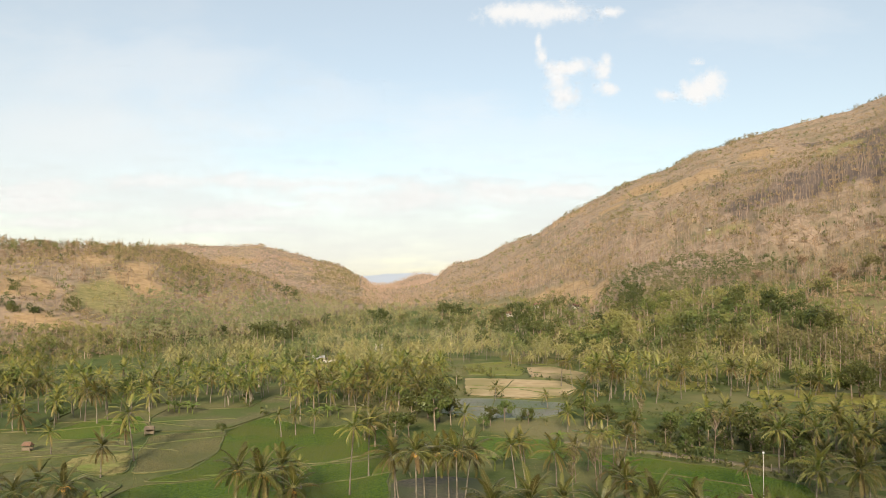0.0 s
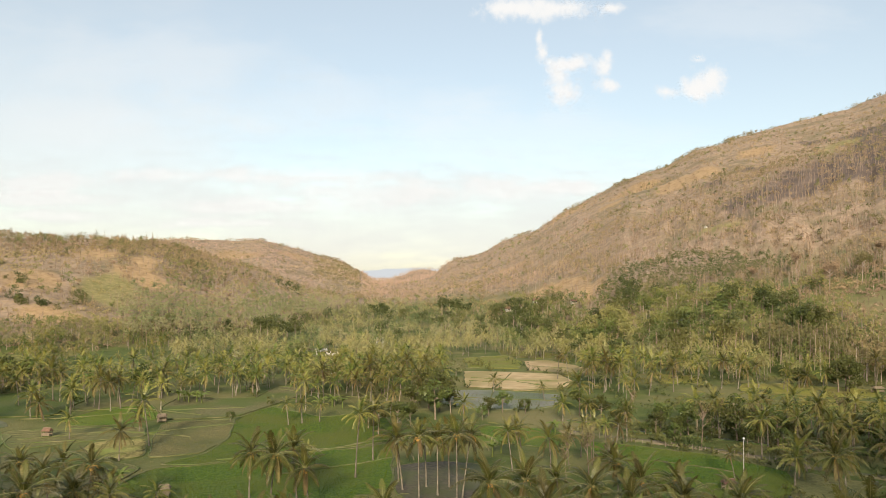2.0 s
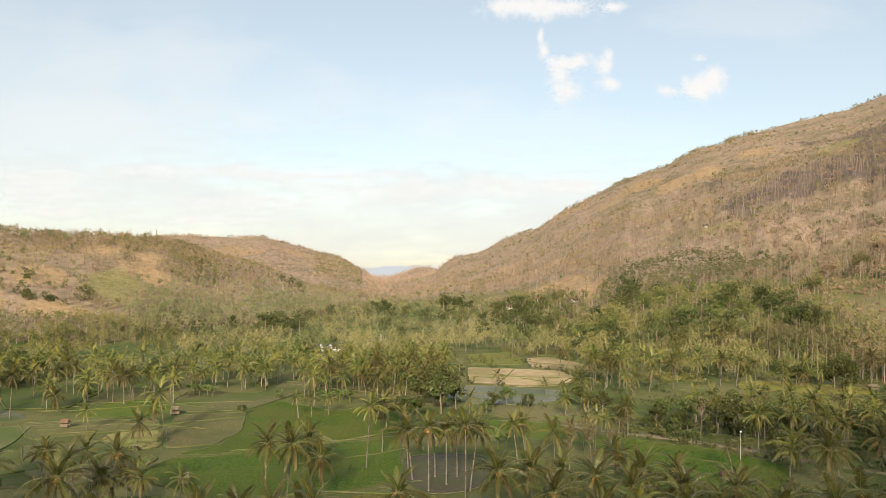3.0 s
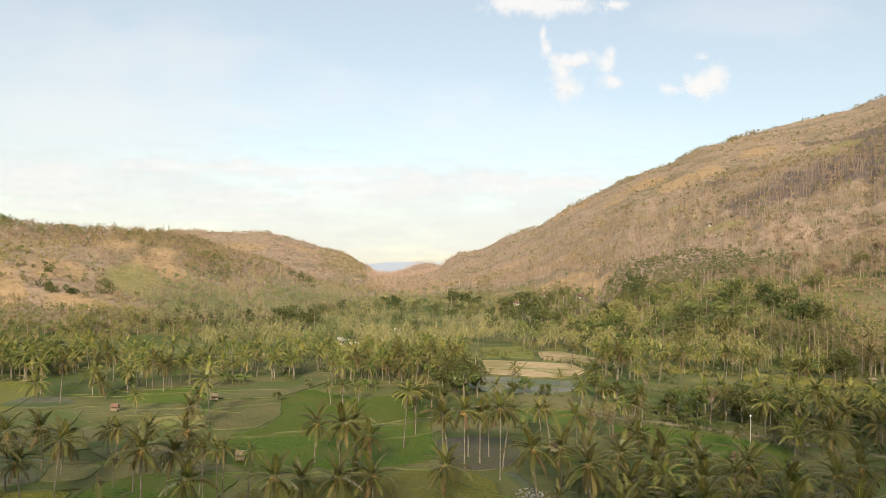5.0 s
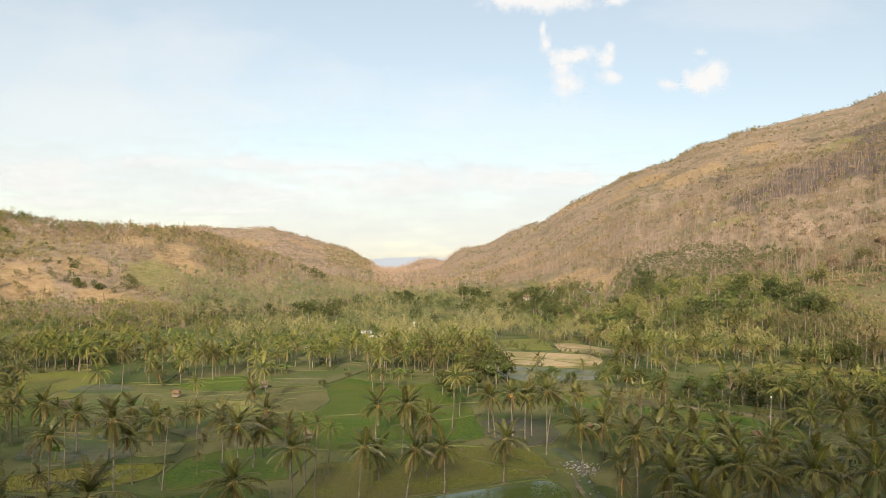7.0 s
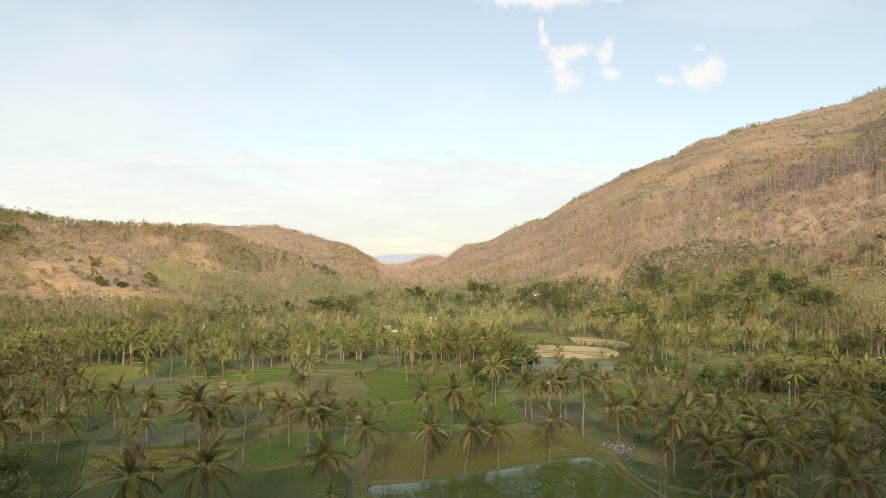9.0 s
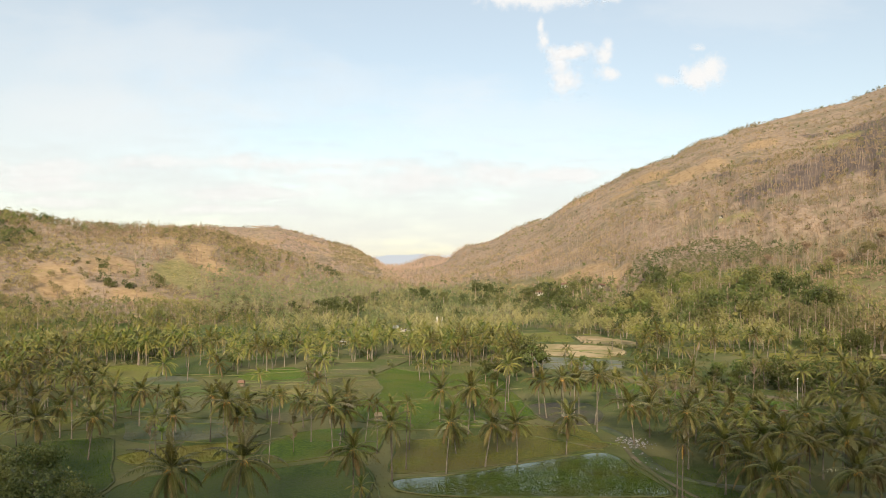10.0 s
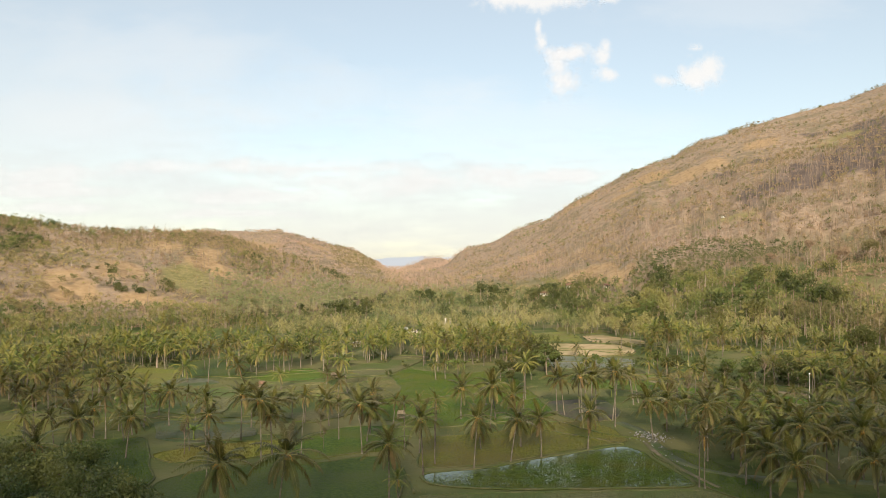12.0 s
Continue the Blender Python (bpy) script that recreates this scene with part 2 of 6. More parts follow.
def join(*pieces):
    """Joins (V, F, I) pieces into one."""
    V, F, I, n = [], [], [], 0
    for v, f, i in pieces:
        V.append(v), F.append(np.asarray(f) + n), I.append(np.full(len(f), i) if np.isscalar(i) else i)
        n += len(v)
    return np.concatenate(V), np.concatenate(F), np.concatenate(I)


def tube(points, radii, sides=6, index=0):
    """A closed tapered tube of triangles along points."""
    P = np.asarray(points, float)
    ang = np.arange(sides) * 2 * np.pi / sides
    V, F = [], []
    flat = np.ptp(P[:, 2]) < 0.1 * np.ptp(P[:, :2], axis=0).max()
    across = (0.0, 0.0, 1.0) if flat else (0.31, 0.95, 0.05)
    for k, (p, r) in enumerate(zip(P, radii)):
        d = P[min(k + 1, len(P) - 1)] - P[max(k - 1, 0)]
        d /= np.linalg.norm(d) + 1e-9
        u = np.cross(d, across)
        u /= np.linalg.norm(u)
        w = np.cross(d, u)
        V.append(p + r * (np.cos(ang)[:, None] * u + np.sin(ang)[:, None] * w))
        if k:
            for s in range(sides):
                b, c = (k - 1) * sides + s, (k - 1) * sides + (s + 1) % sides
                F += [(b, c, c + sides), (b, c + sides, b + sides)]
    V = np.concatenate(V)
    top = (len(P) - 1) * sides
    F += [(top, top + s, top + s + 1) for s in range(1, sides - 1)]
    return V, np.array(F), np.full(len(F), index)


def scatter(name, templates, P, size, turn, mats, label, category):
    """One object of kind stuff: copies of templates (V, F, I) at P, with their sizes and turns."""
    rng = np.random.default_rng(len(P))
    pick = rng.integers(0, len(templates), len(P))
    Vs, Fs, Is, n = [], [], [], 0
    for k, (v, f, i) in enumerate(templates):
        sel = np.where(pick == k)[0]
        if not len(sel):
            continue
        c, s = np.cos(turn[sel])[:, None], np.sin(turn[sel])[:, None]
        sz = size[sel][:, None]
        W = np.stack([(v[:, 0] * c - v[:, 1] * s) * sz, (v[:, 0] * s + v[:, 1] * c) * sz, v[:, 2] * sz], -1) + P[sel][:, None]
        Vs.append(W.reshape(-1, 3))
        Fs.append((f[None] + (np.arange(len(sel)) * len(v))[:, None, None] + n).reshape(-1, 3))
        Is.append(np.tile(i, len(sel)))
        n += len(sel) * len(v)
    ob = new(name, mesh_of(name, np.concatenate(Vs), np.concatenate(Fs), mats, np.concatenate(Is)))
    return tagged(ob, label, category, "", "stuff")


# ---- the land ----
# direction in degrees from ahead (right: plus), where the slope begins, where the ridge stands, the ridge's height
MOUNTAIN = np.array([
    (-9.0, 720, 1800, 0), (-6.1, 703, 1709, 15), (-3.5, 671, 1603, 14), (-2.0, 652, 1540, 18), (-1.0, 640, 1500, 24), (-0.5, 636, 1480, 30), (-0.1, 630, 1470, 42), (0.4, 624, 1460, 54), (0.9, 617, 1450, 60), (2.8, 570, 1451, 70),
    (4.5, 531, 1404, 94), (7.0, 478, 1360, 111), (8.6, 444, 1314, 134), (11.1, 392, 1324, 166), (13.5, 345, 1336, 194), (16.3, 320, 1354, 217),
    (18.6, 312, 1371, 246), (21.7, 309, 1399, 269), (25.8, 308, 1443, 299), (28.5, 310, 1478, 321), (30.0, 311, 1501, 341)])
# unseen hills added behind the camera, their heights set to shade the near fields
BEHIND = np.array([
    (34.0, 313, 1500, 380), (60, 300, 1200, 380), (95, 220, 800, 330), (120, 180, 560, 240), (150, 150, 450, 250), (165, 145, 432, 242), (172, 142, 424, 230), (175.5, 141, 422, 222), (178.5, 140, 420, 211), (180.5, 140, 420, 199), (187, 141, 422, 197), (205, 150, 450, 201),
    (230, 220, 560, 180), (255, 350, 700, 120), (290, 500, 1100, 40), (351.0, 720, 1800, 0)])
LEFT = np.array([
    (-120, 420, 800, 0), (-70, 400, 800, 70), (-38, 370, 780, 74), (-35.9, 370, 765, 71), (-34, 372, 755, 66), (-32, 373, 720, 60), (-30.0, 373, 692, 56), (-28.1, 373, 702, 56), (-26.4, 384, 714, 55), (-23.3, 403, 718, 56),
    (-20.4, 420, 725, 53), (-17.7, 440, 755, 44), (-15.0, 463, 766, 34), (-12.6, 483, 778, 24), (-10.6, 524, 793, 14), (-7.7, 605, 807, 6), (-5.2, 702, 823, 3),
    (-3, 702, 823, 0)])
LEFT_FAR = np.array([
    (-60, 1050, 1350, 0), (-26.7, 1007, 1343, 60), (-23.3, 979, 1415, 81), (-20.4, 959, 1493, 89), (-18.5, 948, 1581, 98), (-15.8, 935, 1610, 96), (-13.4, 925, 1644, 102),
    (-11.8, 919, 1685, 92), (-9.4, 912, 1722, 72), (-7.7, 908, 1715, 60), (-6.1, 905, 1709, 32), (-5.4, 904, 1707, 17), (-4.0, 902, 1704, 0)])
KNOLL = np.array([(-6.0, 1500, 1760, 0), (-4.2, 1500, 1750, 14), (-3.0, 1490, 1730, 27), (-2.3, 1480, 1720, 38), (-1.6, 1480, 1710, 42), (-1.1, 1480, 1710, 42), (-0.6, 1480, 1710, 39), (0.1, 1480, 1700, 36), (1.0, 1480, 1700, 20), (2.0, 1480, 1700, 0)])


def wave(x, y, s, seed):
    """Smooth uneven waves between about -1 and 1."""
    rng = np.random.default_rng(seed)
    out = 0
    for k in range(7):
        t, f, q = rng.uniform(0, 6.283), s * 1.75 ** (k // 2) * rng.uniform(0.7, 1.3), rng.uniform(0, 6.283)
        out = out + np.sin((x * np.cos(t) + y * np.sin(t)) * f + q + 1.7 * np.sin((x * np.sin(t) - y * np.cos(t)) * f * 0.6 + q)) / 1.5 ** (k // 2)
    return out / 3.2


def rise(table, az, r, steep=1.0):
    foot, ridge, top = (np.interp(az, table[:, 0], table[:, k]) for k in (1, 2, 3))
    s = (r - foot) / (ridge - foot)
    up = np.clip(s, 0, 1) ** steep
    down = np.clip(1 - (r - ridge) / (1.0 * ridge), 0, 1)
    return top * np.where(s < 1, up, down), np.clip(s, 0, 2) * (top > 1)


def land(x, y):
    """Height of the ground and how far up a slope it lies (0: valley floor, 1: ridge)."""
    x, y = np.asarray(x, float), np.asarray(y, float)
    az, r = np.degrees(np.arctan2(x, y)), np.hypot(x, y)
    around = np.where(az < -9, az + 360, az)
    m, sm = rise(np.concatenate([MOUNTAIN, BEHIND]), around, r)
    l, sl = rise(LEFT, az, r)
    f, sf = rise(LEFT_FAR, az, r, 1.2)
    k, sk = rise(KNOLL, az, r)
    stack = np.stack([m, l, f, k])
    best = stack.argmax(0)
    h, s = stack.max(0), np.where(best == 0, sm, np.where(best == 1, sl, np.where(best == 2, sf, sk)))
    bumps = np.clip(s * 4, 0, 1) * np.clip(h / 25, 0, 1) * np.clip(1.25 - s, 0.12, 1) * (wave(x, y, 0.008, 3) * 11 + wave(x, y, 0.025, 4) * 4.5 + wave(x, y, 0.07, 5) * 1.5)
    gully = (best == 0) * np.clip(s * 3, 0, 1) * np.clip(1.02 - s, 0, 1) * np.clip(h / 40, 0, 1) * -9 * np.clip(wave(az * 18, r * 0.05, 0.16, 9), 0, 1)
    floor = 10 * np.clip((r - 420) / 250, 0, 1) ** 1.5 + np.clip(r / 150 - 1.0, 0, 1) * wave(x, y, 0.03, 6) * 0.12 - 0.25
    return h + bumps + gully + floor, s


def ring_spot(az, r, x, y, ra, rr):
    """1 inside a patch of land round a direction and distance, 0 outside, with an uneven edge."""
    A, D = np.degrees(np.arctan2(x, y)), np.hypot(x, y)
    d = np.hypot((A - az) / ra, (D - r) / rr) + 0.35 * wave(x, y, 0.03, 21) + 0.25 * wave(x, y, 0.11, 22)
    return np.clip((1.15 - d) * 3.5, 0, 1)


# bare soil, burnt ground and meadow on the slopes: direction, distance, half widths
BARE = [(-22.4, 582, 1.1, 16), (-21.0, 566, 1.1, 14), (-21.6, 622, 0.8, 20), (-28.9, 551, 2.4, 34), (-32.3, 500, 1.6, 48), (-27.4, 458, 2.2, 18), (-24.6, 640, 1.4, 20), (8.0, 602, 1.5, 20), (9.6, 572, 1.5, 36), (11.2, 528, 1.2, 24), (9.4, 1235, 1.3, 60), (17.7, 975, 2.3, 60), (14.2, 1100, 1.6, 50), (12.4, 1000, 1.0, 30),
        (-15.0, 1400, 1.6, 70), (-11.0, 1500, 1.0, 60), (22.5, 1060, 1.4, 40), (5.2, 900, 1.2, 50)]
BURNT = [(21.3, 655, 1.1, 30), (23.0, 680, 1.3, 40), (25.0, 715, 1.6, 55), (27.2, 765, 1.8, 85), (29.4, 800, 1.8, 120), (31.5, 760, 2.4, 140), (29.6, 960, 1.5, 70), (26.4, 1075, 1.4, 26), (28.6, 1060, 1.4, 30),
         (22.4, 905, 1.0, 24), (19.6, 850, 0.9, 18)]
MEADOW = [(-24.0, 530, 2.0, 40), (19.2, 606, 2.2, 9), (26.4, 930, 1.4, 22), (28.0, 985, 1.2, 20), (-7.3, 1520, 0.8, 90), (16.0, 770, 1.6, 16)]


def cover(x, y):
    h, s = land(x, y)
    c = np.zeros((len(h), 4))
    c[:, 0] = np.clip((s - 0.06 + 0.08 * wave(x, y, 0.02, 12)) * 8, 0, 1)
    for k, spots in ((1, BARE), (2, BURNT), (3, MEADOW)):
        for az, r, ra, rr in spots:
            c[:, k] = np.maximum(c[:, k], ring_spot(az, r, x, y, ra, rr))
    c[:, 2] *= 0.82
    return h, s, c


def build_ground():
    front = np.arange(-48, 42, 0.3)
    angles = np.radians(np.concatenate([front, np.arange(42, 312, 4.0)]))
    radii = np.concatenate([[2.0], 6 * 1.021 ** np.arange(322)])
    radii = radii[radii < 4700]
    A, Rr = np.meshgrid(angles, radii)
    x, y = (Rr * np.sin(A)).ravel(), (Rr * np.cos(A)).ravel()
    h, s, c = cover(x, y)
    n, k = len(angles), len(radii)
    i, j = np.meshgrid(np.arange(k - 1), np.arange(n), indexing="ij")
    q = np.stack([i * n + j, (i + 1) * n + j, (i + 1) * n + (j + 1) % n, i * n + (j + 1) % n], -1).reshape(-1, 4)[:, ::-1]
    F = np.concatenate([q[:, :3], q[:, [0, 2, 3]]])
    centre = len(x)
    V = np.concatenate([np.stack([x, y, h], -1), [(0, 0, -0.25)]])
    F = np.concatenate([F, [(t, (t + 1) % n, centre) for t in range(n)]])
    me = mesh_of("ground", V, F, [M["ground"]], None, True)
    col = me.color_attributes.new("cover", "FLOAT_COLOR", "POINT")
    col.data.foreach_set("color", np.concatenate([c, [(0, 0, 0, 0)]]).astype(np.float32).ravel())
    tagged(new("ground", me), "valley floor and dry brown hillsides with bare soil and grass", "ground", "", "structure")


build_ground()

# ---- fields, bunds, pond and path on the valley floor ----
def outline(points, step=2.0, wobble=0.35, seed=0):
    """A closed smooth line through the corners of a field, a little uneven."""
    P = np.array(points, float)
    n, out = len(P), []
    for k in range(n):
        p1, p2 = P[k], P[(k + 1) % n]
        m = max(2, int(np.linalg.norm(p2 - p1) / step))
        for t in np.arange(m) / m:
            out.append(p1 + (p2 - p1) * (t * t * (3 - 2 * t) * 0.35 + t * 0.65))
    Q = np.array(out)
    for _ in range(2):
        Q = (np.roll(Q, 1, 0) + 2 * Q + np.roll(Q, -1, 0)) / 4
    Q[:, 0] += wobble * wave(Q[:, 0], Q[:, 1], 0.35, 40 + seed)
    Q[:, 1] += wobble * wave(Q[:, 0], Q[:, 1], 0.35, 60 + seed)
    return Q


LEVEL = {}
OUTLINES = {}


def field(name, key, points, material, label, category, bund=0.28, lift=0.0, seed=0):
    Q = outline(points, 2.0, 0.35, seed)
    z = float(land(Q[:, 0], Q[:, 1])[0].max()) + 0.06 + 0.02 * (seed * 7 % 5) + lift
    LEVEL[key], OUTLINES[key] = z, Q
    bm = bmesh.new()
    top = [bm.verts.new((x, y, z)) for x, y in Q]
    along = np.roll(Q, -1, 0) - np.roll(Q, 1, 0)
    along /= np.linalg.norm(along, axis=1)[:, None]
    turn = np.sign(np.sum(Q[:, 0] * np.roll(Q[:, 1], -1) - np.roll(Q[:, 0], -1) * Q[:, 1]))
    away = np.stack([along[:, 1], -along[:, 0]], -1) * turn
    low = [bm.verts.new((x + 0.9 * u, y + 0.9 * w, z - 0.8)) for (x, y), (u, w) in zip(Q, away)]
    face = bm.faces.new(top)
    for k in range(len(Q)):
        bm.faces.new((top[k - 1], low[k - 1], low[k], top[k]))
    bmesh.ops.triangulate(bm, faces=[face])
    bmesh.ops.recalc_face_normals(bm, faces=bm.faces)
    me = bpy.data.meshes.new(name)
    bm.to_mesh(me)
    bm.free()
    me.materials.append(material)
    ob = tagged(new(name, me), label, category, "", "structure")
    if bund:
        rng = np.random.default_rng(seed + 5)
        ring = np.concatenate([Q, Q[:2]])
        v, f, i = tube([(x, y, z + 0.02) for x, y in ring], bund * rng.uniform(0.75, 1.25, len(ring)), 6)
        v[:, 2] = z + 0.02 + (v[:, 2] - z - 0.02) * 0.4
        child("bund", mesh_of("bund", v, f, [M["bund"]], i, True), ob, None, "low earth bund with dry grass")
    return ob


def plot(name, key, points, material, label):
    """A field of the valley floor with its bund; the far ones have broader bunds."""
    field(name, key, points, M[material], label, "field", 0.2 if points[0][1] < 200 else 0.3, 0.0, len(OUTLINES))


plot("rice_field", "green", [(-53, 189), (-48, 208), (-31, 192), (-21, 200), (-13, 189), (-11, 165), (-19, 158), (-34, 153), (-47, 142), (-56, 141), (-49, 150), (-48, 165)], "rice", "bright green young rice paddy")
plot("rice_field", "lower", [(-55, 139), (-46, 141), (-34, 151), (-19, 156), (-11, 162), (-9, 125), (-19, 116), (-39, 111), (-57, 125)], "rice", "green rice paddy with grassy bunds")
plot("stubble_field", "straw", [(-69, 183), (-62, 186), (-53, 189), (-48, 165), (-50, 151), (-59, 147), (-65, 165)], "stubble", "straw-coloured harvested field")
plot("ploughed_field", "plough", [(-77, 161), (-66, 165), (-60, 148), (-64, 145), (-76, 154)], "fallow", "dull brown field in planted rows")
plot("rice_field", "far_left", [(-138, 224), (-131, 229), (-118, 240), (-105, 222), (-101, 192), (-116, 189)], "rice_dark", "dark green rice paddy by the palm row")
plot("rice_field", "left_terrace", [(-96, 185), (-93, 204), (-82, 210), (-71, 189), (-79, 181), (-88, 178)], "rice", "green rice terrace below the palms")
plot("stubble_field", "left_olive", [(-103, 171), (-88, 176), (-72, 178), (-67, 167), (-77, 163), (-90, 153)], "stubble", "olive harvested terrace")
plot("fallow_field", "left_low", [(-89, 148), (-76, 153), (-63, 143), (-57, 139), (-58, 127), (-66, 116), (-76, 125)], "fallow", "olive-brown fallow field")
plot("fallow_field", "fallow", [(-78, 206), (-79, 222), (-56, 222), (-55, 246), (-40, 244), (-48, 211), (-54, 192), (-63, 189), (-71, 188)], "fallow", "grey-brown fallow terrace")
plot("rice_field", "right_green", [(31, 165), (41, 161), (56, 151), (65, 139), (63, 130), (54, 116), (29, 116), (32, 138)], "rice", "bright green rice paddy beside the brook")
plot("stubble_field", "right_straw", [(66, 140), (71, 136), (77, 130), (69, 116), (59, 119)], "stubble", "straw-coloured field edge")
plot("dry_field", "sand_a", [(8, 290), (24, 288), (44, 282), (46, 262), (40, 246), (26, 240), (7, 247)], "sand", "pale dry harvested terrace of bare earth")
plot("dry_field", "sand_b", [(35, 326), (46, 330), (60, 300), (56, 284), (46, 284), (33, 294)], "sand", "pale dry earth terrace")
plot("rice_field", "mid_green", [(6, 183), (27, 178), (30, 165), (23, 158), (7, 165)], "rice", "small green paddy among palms")
plot("rice_field", "yellow_a", [(103, 259), (120, 259), (141, 246), (137, 229), (116, 229), (95, 240)], "rice_gold", "yellow-green ripening rice terrace")
plot("rice_field", "yellow_b", [(100, 222), (118, 226), (134, 219), (123, 202), (99, 204)], "rice_gold", "yellow-green ripening rice terrace")
plot("rice_field", "grass_t", [(78, 285), (97, 279), (90, 259), (75, 259)], "rice_gold", "yellow-green grassy terrace")
plot("rice_field", "mid_lawn", [(9, 337), (30, 349), (34, 322), (31, 300), (10, 300)], "rice_ripe", "green paddy behind the dry terraces")
plot("rice_field", "left_mid", [(-160, 193), (-140, 213), (-124, 205), (-115, 163), (-131, 154), (-146, 164)], "rice_ripe", "yellow-green terrace among palms")
plot("fallow_field", "left_mid_b", [(-110, 163), (-98, 169), (-92, 148), (-90, 129), (-98, 126), (-110, 133)], "fallow", "olive fallow terrace")
plot("rice_field", "olive", [(-41, 102), (-28, 104), (-13, 117), (-4, 117), (1, 110), (2, 97), (-6, 93), (-18, 86), (-29, 79), (-41, 77)], "rice_ripe", "olive-yellow ripening rice field above the pond")
plot("rice_field", "dark", [(-62, 79), (-52, 86), (-46, 85), (-43, 74), (-43, 63), (-45, 54), (-58, 50), (-70, 48), (-84, 54), (-84, 70), (-79, 77), (-70, 82), (-65, 82)], "rice_dark", "dark green rice paddy beside the pond")
plot("fallow_field", "strip", [(-41, 61), (-26, 62), (5, 63), (9, 52), (5, 36), (-43, 36), (-43, 52)], "fallow", "olive-brown strip of field below the pond")
plot("rice_field", "pond_bank", [(3, 88), (9, 91), (15, 75), (16, 59), (11, 53), (6, 65), (5, 73)], "rice_dark", "dark green paddy beside the pond")
plot("rice_field", "near_green", [(-66, 104), (-58, 112), (-50, 113), (-43, 109), (-44, 91), (-52, 89), (-62, 83), (-66, 90)], "rice", "green rice paddy between palm rows")
plot("fallow_field", "left_near", [(-100, 122), (-84, 121), (-70, 117), (-68, 106), (-76, 104), (-80, 119), (-95, 122)], "stubble", "olive stubble terrace")
plot("ploughed_field", "palm_soil", [(-10, 141), (-2, 146), (7, 144), (8, 132), (5, 120), (-3, 115), (-8, 122), (-9, 131)], "soil", "dark bare soil under a clump of palms")
plot("rice_field", "west_dark", [(-118, 70), (-112, 99), (-99, 103), (-94.5, 92), (-89.5, 80), (-85, 69), (-86, 55), (-106, 57)], "rice_dark", "dark green rice paddy under the palms")
plot("rice_field", "west_olive", [(-150, 116), (-129, 124), (-111, 124), (-105, 112), (-122, 105), (-146, 102)], "rice_ripe", "yellow-green rice terrace between palms")
plot("stubble_field", "tan_left", [(-145, 288), (-135, 306), (-121, 316), (-109, 292), (-123, 279), (-133, 267)], "fallow", "tan dry field between palm groves")
plot("stubble_field", "tan_mid", [(-75, 259), (-65, 267), (-58, 253), (-68, 243)], "stubble", "tan stubble patch among palms")
plot("rice_field", "green_far", [(27, 380), (48, 375), (55, 349), (43, 336), (27, 349)], "rice_ripe", "green paddy among far palms")
plot("dry_field", "tan_far", [(43, 483), (61, 474), (58, 441), (40, 449)], "sand", "pale dry field among far palms")
plot("rice_field", "green_back", [(-64, 474), (-33, 483), (-21, 441), (-44, 419)], "rice", "green paddy at the back of the valley")
plot("dry_field", "yard", [(-57, 338), (-47, 339), (-46, 322), (-53, 318)], "sand", "bare earth yard before a house")
plot("rice_field", "left_back", [(-112, 246), (-100, 252), (-92, 240), (-98, 229)], "rice", "green paddy below the hill")
plot("stubble_field", "tan_west", [(-166, 286), (-160, 300), (-147, 277), (-154, 263)], "stubble", "tan stubble field below the hill")
plot("rice_field", "left_bright", [(-127, 152), (-124, 162), (-114, 155), (-105, 136), (-109, 127), (-117, 131)], "rice", "bright green paddy west of the terraces")
plot("rice_field", "yellow_c", [(-93, 88), (-87, 94), (-75, 99), (-67, 100), (-67, 90), (-71, 86), (-80, 81), (-88, 82)], "rice_gold", "yellow-green rice paddy")
for name, key, points, label in (
        ("water", "pond", [(-41, 74), (-35, 75), (-29, 77), (-18, 84), (-6, 91), (0, 94), (2, 87), (4, 73), (5, 65), (-12, 64), (-26, 64), (-33, 65), (-39, 67)], "flooded paddy with still water and sparse seedlings"),
        ("water", "flooded", [(2, 241), (17, 240), (37, 232), (33, 213), (24, 205), (8, 206), (-1, 214)], "shallow flooded paddy reflecting the sky"),
        ("water", "wet_left", [(-103, 119), (-94, 123), (-80, 120), (-76, 104), (-88, 97), (-96, 101)], "wet stubble field with standing water"),
        ("water", "wet_far_left", [(-122, 186), (-113, 188), (-104, 178), (-110, 170), (-122, 172)], "wet field with standing water")):
    field(name, key, points, M["wet" if "wet" in key else "shallow" if key == "flooded" else "water"], label, "water", 0.34 if key == "pond" else 0.22 if key == "flooded" else 0.0, -0.03, 2)


def bund_line(points, radius=0.2):
    """A low curved bund that steps a field."""
    P = []
    for p, q in zip(points, points[1:]):
        n = max(2, int(math.dist(p, q) / 1.5))
        P += [(p[0] + (q[0] - p[0]) * t / n, p[1] + (q[1] - p[1]) * t / n) for t in range(n)]
    P = np.array(P + [points[-1]], float)
    for _ in range(5):
        P[1:-1] = (P[:-2] + 2 * P[1:-1] + P[2:]) / 4
    P += 0.3 * np.stack([wave(P[:, 0], P[:, 1], 0.3, 44), wave(P[:, 0], P[:, 1], 0.3, 45)], -1)
    z = land(P[:, 0], P[:, 1])[0] + 0.1
    for key in OUTLINES:
        z = np.where(free_of_fields(P[:, 0], P[:, 1], [key]), z, np.maximum(z, LEVEL[key]))
    r = radius * np.random.default_rng(len(P)).uniform(0.7, 1.3, len(P))
    v, f, i = tube(np.column_stack([P, z]), r, 6)
    tagged(new("bund", mesh_of("bund", v, f, [M["bund"]], i, True)), "low earth bund with dry grass between rice terraces", "bund", "bunds of the fields", "structure")


